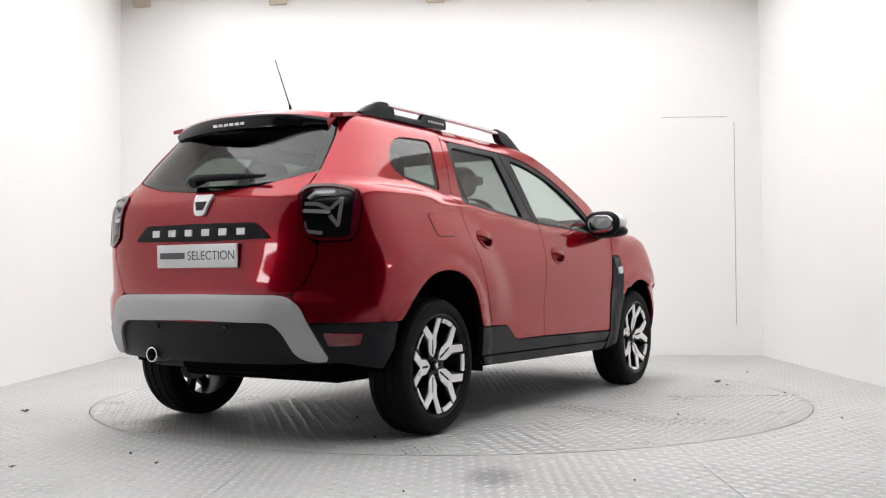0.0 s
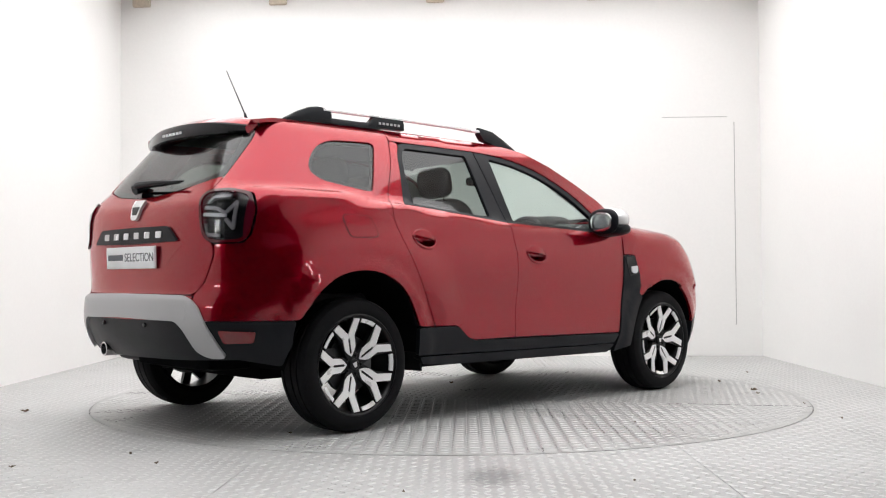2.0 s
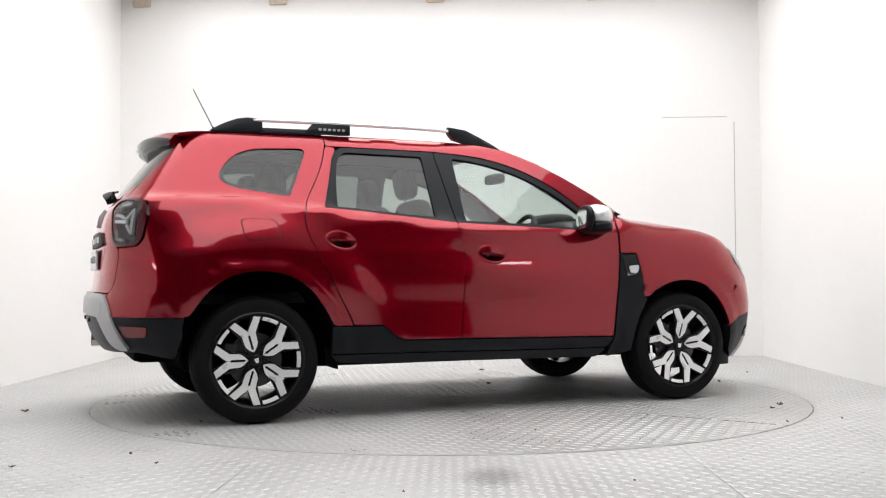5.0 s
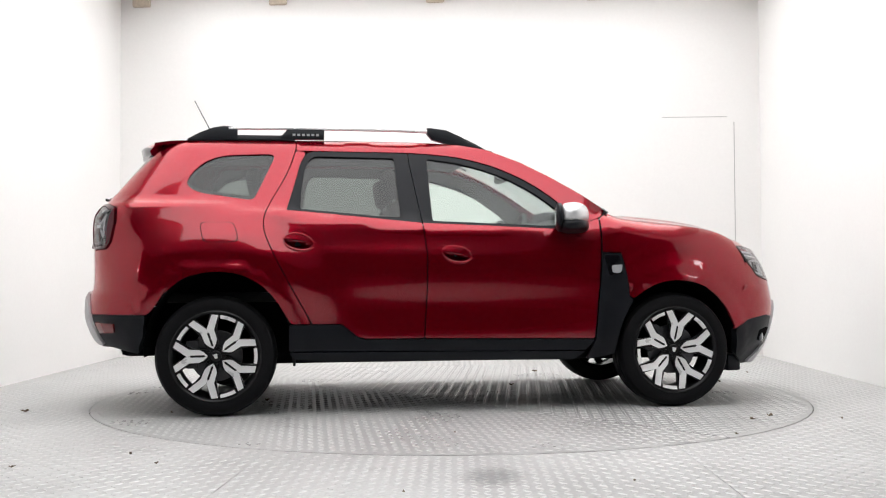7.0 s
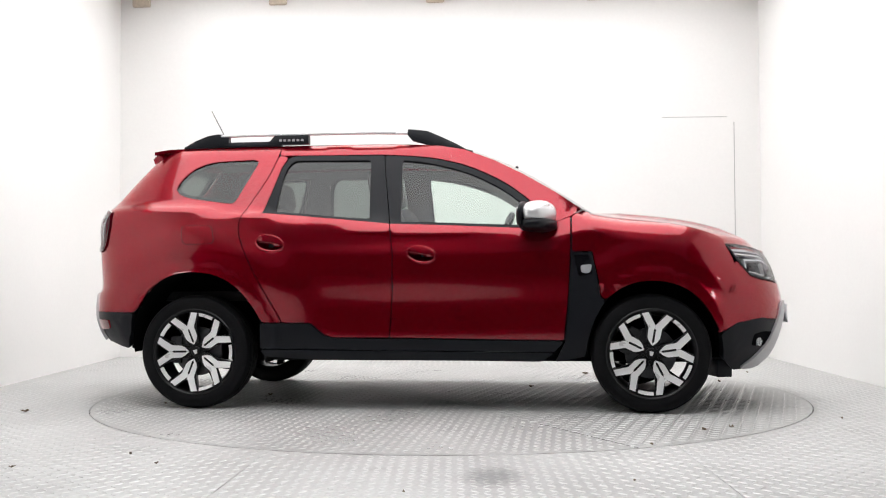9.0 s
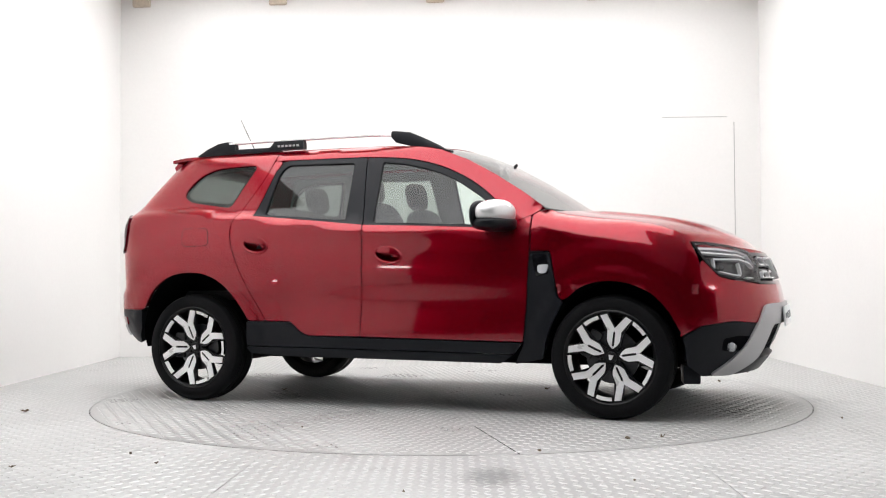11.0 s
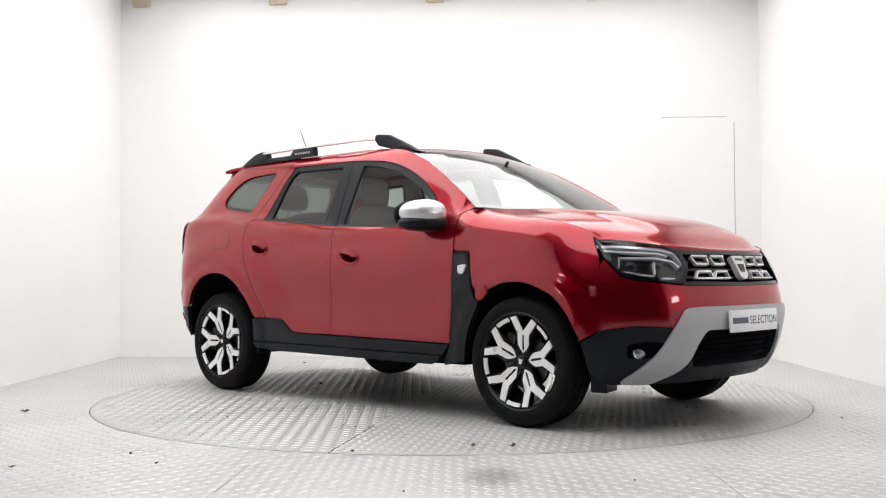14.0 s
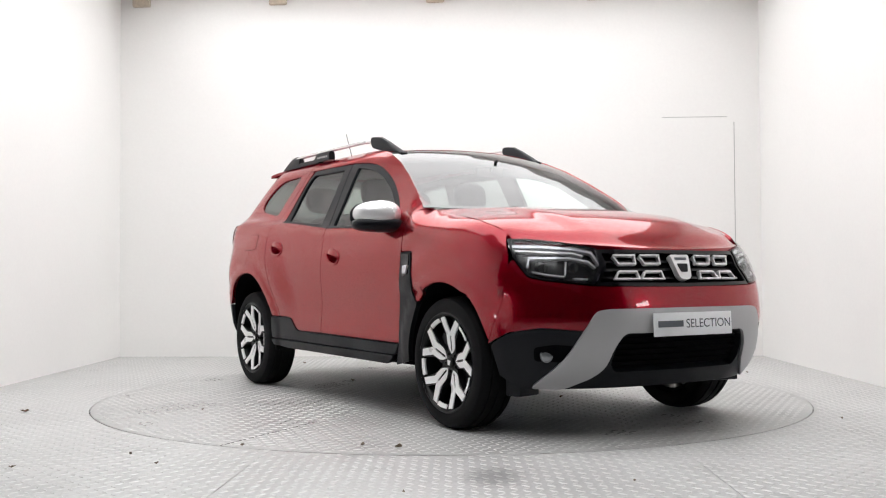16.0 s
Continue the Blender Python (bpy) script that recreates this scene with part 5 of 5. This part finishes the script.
# door mirrors: silver cap over a black foot; handles
for sg, pair_index in ((1, 0), (-1, 1)):
    def taper(p):
        k = (p.y * -sg + 0.12) / 0.24
        return Vector((p.x * (1.0 - 0.25 * k) - 0.02 * k, p.y, p.z * (1.02 - 0.22 * k)))
    base_m = pose(0.715, -0.940 * sg, 1.105, 0, 0, -10 * sg)
    mirror = blob((0.21, 0.270, 0.165), base_m @ pose(0, 0, 0.026), "door_mirror", SILVER, car, "door mirror with a silver cap and black foot", 2.3, squash=taper)
    blob((0.205, 0.28, 0.095), base_m @ pose(0, 0, -0.034), "mirror_foot", PLASTIC, mirror, "black lower half", 2.8, squash=taper)
    part("mirror_arm", box((0.085, 0.12, 0.045), pose(0.735, -0.845 * sg, 1.070, 0, 0, 0), 0.012), PLASTIC, mirror, "black mirror arm")
    blob((0.05, 0.268, 0.166), base_m @ pose(-0.088, 0, 0.014), "mirror_bezel", PLASTIC, mirror, "black rim round the glass", 2.5)
    blob((0.010, 0.195, 0.118), base_m @ pose(-0.112, -0.0, 0.012), "mirror_glass", CHROME, mirror, "mirror glass", 2.6)
    for k, (door_pair, x, z) in enumerate(((doors[0],) + HANDLES[0], (doors[1],) + HANDLES[1])):
        ob = door_pair[pair_index]
        s = Vector((1, sg, 1))
        v, f, n = sheet(on_side, handle_oval(x, z, 1.02), depth=0.0, res=0.018, r=0.0,
                        lift=lambda a, b, x=x, z=z: -0.002 - 0.055 * max(0.0, 1 - ((a - x) / 0.086) ** 2 - ((b - z + 0.14 * (a - x)) / 0.050) ** 2) ** 0.6)
        mesh_object("handle_cup", [p * s for p in v], f if sg == 1 else [tuple(reversed(q)) for q in f], RED, ob, "pressed cup behind the handle", [q * s for q in n])
        # rounded lip all round the cup
        bm = bmesh.new()
        rings = []
        for px, pz in handle_oval(x, z, 1.0, 30):
            up = Vector((px - x, 0, (pz - z) * 2)).normalized()
            w = 0.0055 + 0.0035 * max(0.0, -up.z)
            rings.append([bm.verts.new(((px + w * math.cos(a) * up.x), -(half_y(px, pz) + 0.001 + 0.006 * math.sin(a)) * sg, pz + w * math.cos(a) * up.z)) for a in [2 * math.pi * q / 8 for q in range(8)]])
        for r0, r1 in zip(rings, rings[1:] + rings[:1]):
            for q in range(8):
                bm.faces.new((r0[q], r0[(q + 1) % 8], r1[(q + 1) % 8], r1[q]))
        bmesh.ops.recalc_face_normals(bm, faces=bm.faces)
        part("handle_lip", bm, RED, ob, "", 60)
        # the flap that is pulled fills the upper half
        flap = [p for p in handle_oval(x, z, 0.93, 36) if p[1] + 0.14 * (p[0] - x) > z + 0.003]
        flap.sort(key=lambda p: p[0])
        v, f, n = sheet(on_side, flap, depth=0.016, res=0.014, r=0.0,
                        lift=lambda a, b, x=x, z=z: 0.003 + 0.010 * max(0.0, 1 - ((a - x) / 0.082) ** 2))
        mesh_object("handle", [p * s for p in v], f if sg == 1 else [tuple(reversed(q)) for q in f], RED, ob, "red pull handle", [q * s for q in n])

# bonnet washer jets
for y in (-0.33, 0.33):
    part("washer_jet", box((0.03, 0.025, 0.012), pose(1.19, y, bonnet_mid(1.19) + 0.004), 0.004), PLASTIC, car, "small black washer jet")

# ---- wheels ----
def wheel():
    ob = new("wheel")
    ob.parent = car
    tyre = [(0.240, -0.085), (0.252, -0.104), (0.270, -0.112), (0.302, -0.110), (0.325, -0.100), (0.339, -0.080), (0.343, -0.062), (0.3435, -0.058), (0.336, -0.056), (0.336, -0.048), (0.3445, -0.046), (0.345, -0.012), (0.337, -0.010), (0.337, -0.002),
            (0.345, 0.0), (0.345, 0.046), (0.336, 0.048), (0.336, 0.056), (0.3435, 0.058), (0.339, 0.080), (0.325, 0.100), (0.302, 0.110), (0.270, 0.112), (0.252, 0.104), (0.240, 0.085)]
    tyre = [(r if r < 0.3 else 0.3 + (r - 0.3) * 0.86, y) for r, y in tyre]
    part("tyre", add_lathe(bmesh.new(), tyre, Matrix(), 96), RUBBER, ob, "black road tyre", 30)
    bm = add_lathe(bmesh.new(), [(0.256, -0.098), (0.258, -0.106), (0.251, -0.110), (0.243, -0.104), (0.235, -0.090), (0.222, -0.05), (0.215, 0.02), (0.222, 0.09), (0.240, 0.10)], Matrix(), 72)
    part("rim", bm, RIM_BLACK, ob, "gloss black rim", 40)
    # black spoke underlay with five openings' worth of solid arms
    bm = add_lathe(bmesh.new(), [(0.001, -0.070), (0.060, -0.072), (0.064, -0.062), (0.070, -0.03), (0.001, -0.03)], Matrix(), 40)
    for k in range(5):
        a = radians(72 * k + 90)

        def to3(r, t, d, a=a):
            y = -0.072 - 0.028 * min(max((r - 0.06) / 0.15, 0), 1) + d
            r, t = 1.068 * r, 1.05 * t
            return Vector((r * math.cos(a) - t * math.sin(a), y, r * math.sin(a) + t * math.cos(a)))
        add_prism(bm, [(0.05, -0.034), (0.118, -0.042), (0.216, -0.092), (0.228, -0.046), (0.152, -0.002), (0.152, 0.002), (0.228, 0.046), (0.216, 0.092), (0.118, 0.042), (0.05, 0.034)], to3, 0.030)
    part("spoke_web", bm, RIM_BLACK, ob, "gloss black spokes", 30)
    for k in range(5):
        a = radians(72 * k + 90)

        def to3(r, t, d, a=a):
            y = -0.0745 - 0.030 * min(max((r - 0.06) / 0.15, 0), 1) + d
            return Vector((r * math.cos(a) - t * math.sin(a), y, r * math.sin(a) + t * math.cos(a)))
        for sg in (1, -1):
            bm = add_prism(bmesh.new(), [(0.044, 0.0006 * sg), (0.058, 0.0010 * sg), (0.064, 0.0062 * sg), (0.136, 0.0062 * sg), (0.142, 0.0006 * sg), (0.160, 0.0006 * sg), (0.166, 0.0045 * sg), (0.230, 0.052 * sg), (0.216, 0.086 * sg), (0.145, 0.038 * sg), (0.089, 0.0355 * sg), (0.067, 0.0235 * sg)], to3, 0.006)
            part("spoke_face", bm, MACHINED, ob, "bright machined spoke face", 20)
        arc = [radians(72 * k + 90 + 36 + d) for d in (-11, -5.5, 0, 5.5, 11)]
        bm = bmesh.new()
        rings = [[bm.verts.new((r * math.cos(t), y, r * math.sin(t))) for r, y in ((0.233, -0.1040), (0.233, -0.1090), (0.214, -0.1030), (0.214, -0.094))] for t in arc]
        for p, q in zip(rings, rings[1:]):
            for j in range(4):
                bm.faces.new((p[j], p[(j + 1) % 4], q[(j + 1) % 4], q[j]))
        bm.faces.new(rings[0])
        bm.faces.new(rings[-1][::-1])
        part("rim_arc", bm, MACHINED, ob, "bright machined arc of the rim", 20)
        part("wheel_nut", add_lathe(bmesh.new(), [(0.001, -0.082), (0.008, -0.082), (0.010, -0.066)], pose(0.048 * math.cos(a + 0.63), 0, 0.048 * math.sin(a + 0.63)), 10), RIM_BLACK, ob)
    part("hub_cap", add_lathe(bmesh.new(), [(0.001, -0.086), (0.024, -0.085), (0.030, -0.080), (0.031, -0.066)], Matrix(), 28), RIM_BLACK, ob, "black hub cap")
    part("hub_badge", add_prism(bmesh.new(), [(-0.013, 0.012), (0.013, 0.012), (0.007, -0.013), (-0.007, -0.013)], lambda a, b, d: Vector((a, -0.088 + d, b)), 0.004), SILVER, ob, "small silver shield")
    part("brake_disc", add_lathe(bmesh.new(), [(0.03, -0.035), (0.145, -0.035), (0.145, -0.012), (0.03, -0.012)], Matrix(), 40), STEEL, ob, "worn steel brake disc")
    part("brake_caliper", box((0.07, 0.07, 0.16), pose(-0.125, -0.02, 0.05, 0, 20, 0), 0.012), TRIM_GREY, ob, "grey brake caliper")
    return ob


HUB_Z = 0.3362
w1 = wheel()
w1.matrix_basis = pose(1.3365, -0.775, HUB_Z, 0, 9, 0)
tagged(w1, "two-tone five-spoke alloy wheel")
for x, y, turned, a in ((-1.3365, -0.775, 0, -18), (1.3365, 0.775, 180, 30), (-1.3365, 0.775, 180, -14)):
    copy_thing(w1, pose(x, y, HUB_Z, 0, 0, turned) @ pose(0, 0, 0, 0, a, 0))

# ---- under and inside the body ----
def arch_liner(x, top, half, sg):
    bm = bmesh.new()
    rows = []
    for i in range(25):
        a = math.pi * i / 24
        px, pz = x + half * math.cos(a), 0.33 + (top - 0.33) * math.sin(a)
        wy = half_y(px, pz) - 0.022
        rows.append([bm.verts.new((px, -sg * y, pz)) for y in (wy, 0.62, 0.52)])
    for a, b in zip(rows, rows[1:]):
        for j in range(2):
            bm.faces.new((a[j], a[j + 1], b[j + 1], b[j]))
    bm.faces.new([r[2] for r in rows])
    return part("arch_liner", bm, INNER_BLACK, car, "black wheel arch liner", 60)


for sg in (1, -1):
    arch_liner(-1.32, 0.830, 0.415, sg)
    arch_liner(1.36, 0.768, 0.380, sg)
part("underbody", box((3.60, 1.04, 0.10), pose(0.12, 0, 0.31), 0.03), INNER_BLACK, car, "dark underbody")
part("floor_pan", box((1.80, 1.66, 0.07), pose(0.02, 0, 0.325), 0.02), INNER_BLACK, car)
for x in (-1.3365, 1.3365):
    part("axle_beam", add_tube(bmesh.new(), [(x, -0.70, 0.33), (x + 0.05, -0.4, 0.29), (x + 0.05, 0.4, 0.29), (x, 0.70, 0.33)], 0.035, 10), INNER_BLACK, car)
part("spare_well", box((0.55, 0.75, 0.18), pose(-1.66, -0.08, 0.40), 0.05), INNER_BLACK, car)
part("silencer", box((0.26, 0.46, 0.15), pose(-1.80, 0.30, 0.40), 0.05), TRIM_GREY, car, "dull grey silencer")
# dark lining behind the panels
panel("side_lining", on_side, [(-1.62, 0.86), (-1.72, 1.16), (-1.50, 1.235), (-0.9, 1.15), (0.88, 1.045), (1.02, 0.80), (0.90, 0.40), (-0.86, 0.40), (-1.0, 0.80)], TRIM_GREY, car, "dark grey door and side lining", mirror=True, off=-0.055, depth=0.0, res=0.08, r=0.01)
panel("pillar_lining", on_side, [(-1.60, 1.22), (-1.50, 1.545), (-0.88, 1.57), (-0.2, 1.57), (0.10, 1.555), (0.40, 1.47), (0.62, 1.35), (0.86, 1.18), (0.74, 1.10), (0.58, 1.235), (0.28, 1.43), (0.07, 1.482), (-0.12, 1.500), (-0.115, 1.10), (-0.27, 1.11), (-0.30, 1.50), (-0.80, 1.51), (-0.865, 1.46), (-0.89, 1.16), (-1.10, 1.21), (-1.0, 1.515), (-1.28, 1.51), (-1.43, 1.475), (-1.52, 1.40), (-1.56, 1.30)],
      LINING, car, "pale grey pillar lining", mirror=True, off=-0.035, depth=0.0, res=0.07, r=0.005)
patch_mesh(lambda u, v: roof(0.04 + 0.92 * u, 0.01 + 0.94 * v) + Vector((0, 0, -0.045)), 12, 14, "head_lining", LINING, car, "pale grey head lining", thick=0)
part("cargo_floor", box((1.05, 1.10, 0.06), pose(-1.45, 0, 0.66), 0.02), TRIM_GREY, car)
part("parcel_shelf", box((0.50, 1.16, 0.025), pose(-1.58, 0, 1.075), 0.008), TRIM_GREY, car, "dark parcel shelf")
part("engine_block", box((0.95, 1.20, 0.42), pose(1.48, 0, 0.66), 0.08), INNER_BLACK, car)
part("bulkhead", box((0.06, 1.50, 0.62), pose(0.96, 0, 0.74), 0.01), INNER_BLACK, car)

# dashboard
dash = blob((0.46, 1.46, 0.34), pose(0.80, 0, 0.965), "dashboard", TRIM_GREY, car, "dark grey dashboard", 5.0)
blob((0.20, 0.36, 0.10), pose(0.70, -0.37, 1.13), "instrument_hood", TRIM_GREY, dash, "hood over the instruments", 3.2)
part("screen", box((0.02, 0.24, 0.13), pose(0.60, 0.0, 1.06, 0, -8, 0), 0.006), GLOSS_BLACK, dash, "black centre screen")
wheel_m = pose(0.465, -0.37, 1.000, 0, 0, -90) @ pose(0, 0, 0, -22, 0, 0)
steering = part("steering_wheel", add_lathe(bmesh.new(), [(0.175 + 0.016 * math.cos(a), 0.016 * math.sin(a)) for a in [2 * math.pi * i / 10 for i in range(10)]], wheel_m, 40, True), TRIM_GREY, car, "black steering wheel")
part("steering_hub", box((0.16, 0.05, 0.12), wheel_m, 0.02), TRIM_GREY, steering)
for a in (0, 180, 270):
    part("steering_spoke", box((0.13, 0.022, 0.03), wheel_m @ pose(0, 0, 0, 0, -a, 0) @ pose(0.11, 0, 0), 0.006), TRIM_GREY, steering)
rear_view = blob((0.035, 0.23, 0.070), pose(0.46, 0, 1.435, 0, 0, 8), "rear_view_mirror", PLASTIC, car, "black rear-view mirror under the roof", 4)
part("mirror_stem", add_tube(bmesh.new(), [(0.47, 0, 1.44), (0.55, 0, 1.50)], 0.010), PLASTIC, rear_view)


def seat(x, y, width, head_y=(0,)):
    ob = blob((0.52, width, 0.20), pose(x, y, 0.62, 0, -6, 0), "seat", CLOTH, car, "dark grey cloth seat", 4)
    blob((0.17, width, 0.66), pose(x - 0.29, y, 0.93, 0, -17, 0), "backrest", CLOTH, ob, "", 3.6)
    for hy in head_y:
        blob((0.10, 0.26, 0.19), pose(x - 0.42, y + hy, 1.345, 0, -10, 0), "headrest", CLOTH, ob, "", 3.2)
        for k in (-0.06, 0.06):
            part("headrest_post", add_tube(bmesh.new(), [(x - 0.385, y + hy + k, 1.19), (x - 0.41, y + hy + k, 1.30)], 0.006), CHROME, ob)
    return ob


seat(0.10, -0.37, 0.50)
seat(0.10, 0.37, 0.50)
seat(-0.72, 0.0, 1.24, (-0.40, 0.40))


# ---- what moves: the turntable turns steadily, and the car and the scraps ride on it ----
def motions():
    def turn(t):
        return 63.02 - 7.277 * t
    times = [i * 0.5 for i in range(33)]
    walk(turntable, [(t, pose(0, 0, 0, 0, 0, turn(t))) for t in times])
    walk(car, [(t, pose(0, 0, 0, 0, 0, turn(t)) @ pose(-0.101, 0.069, 0.003)) for t in times])
    for ob, x, y, a in DISC_LEAVES:
        walk(ob, [(t, pose(0, 0, 0, 0, 0, turn(t)) @ pose(x, y, 0.0015, 0, 0, a)) for t in times])


motions()
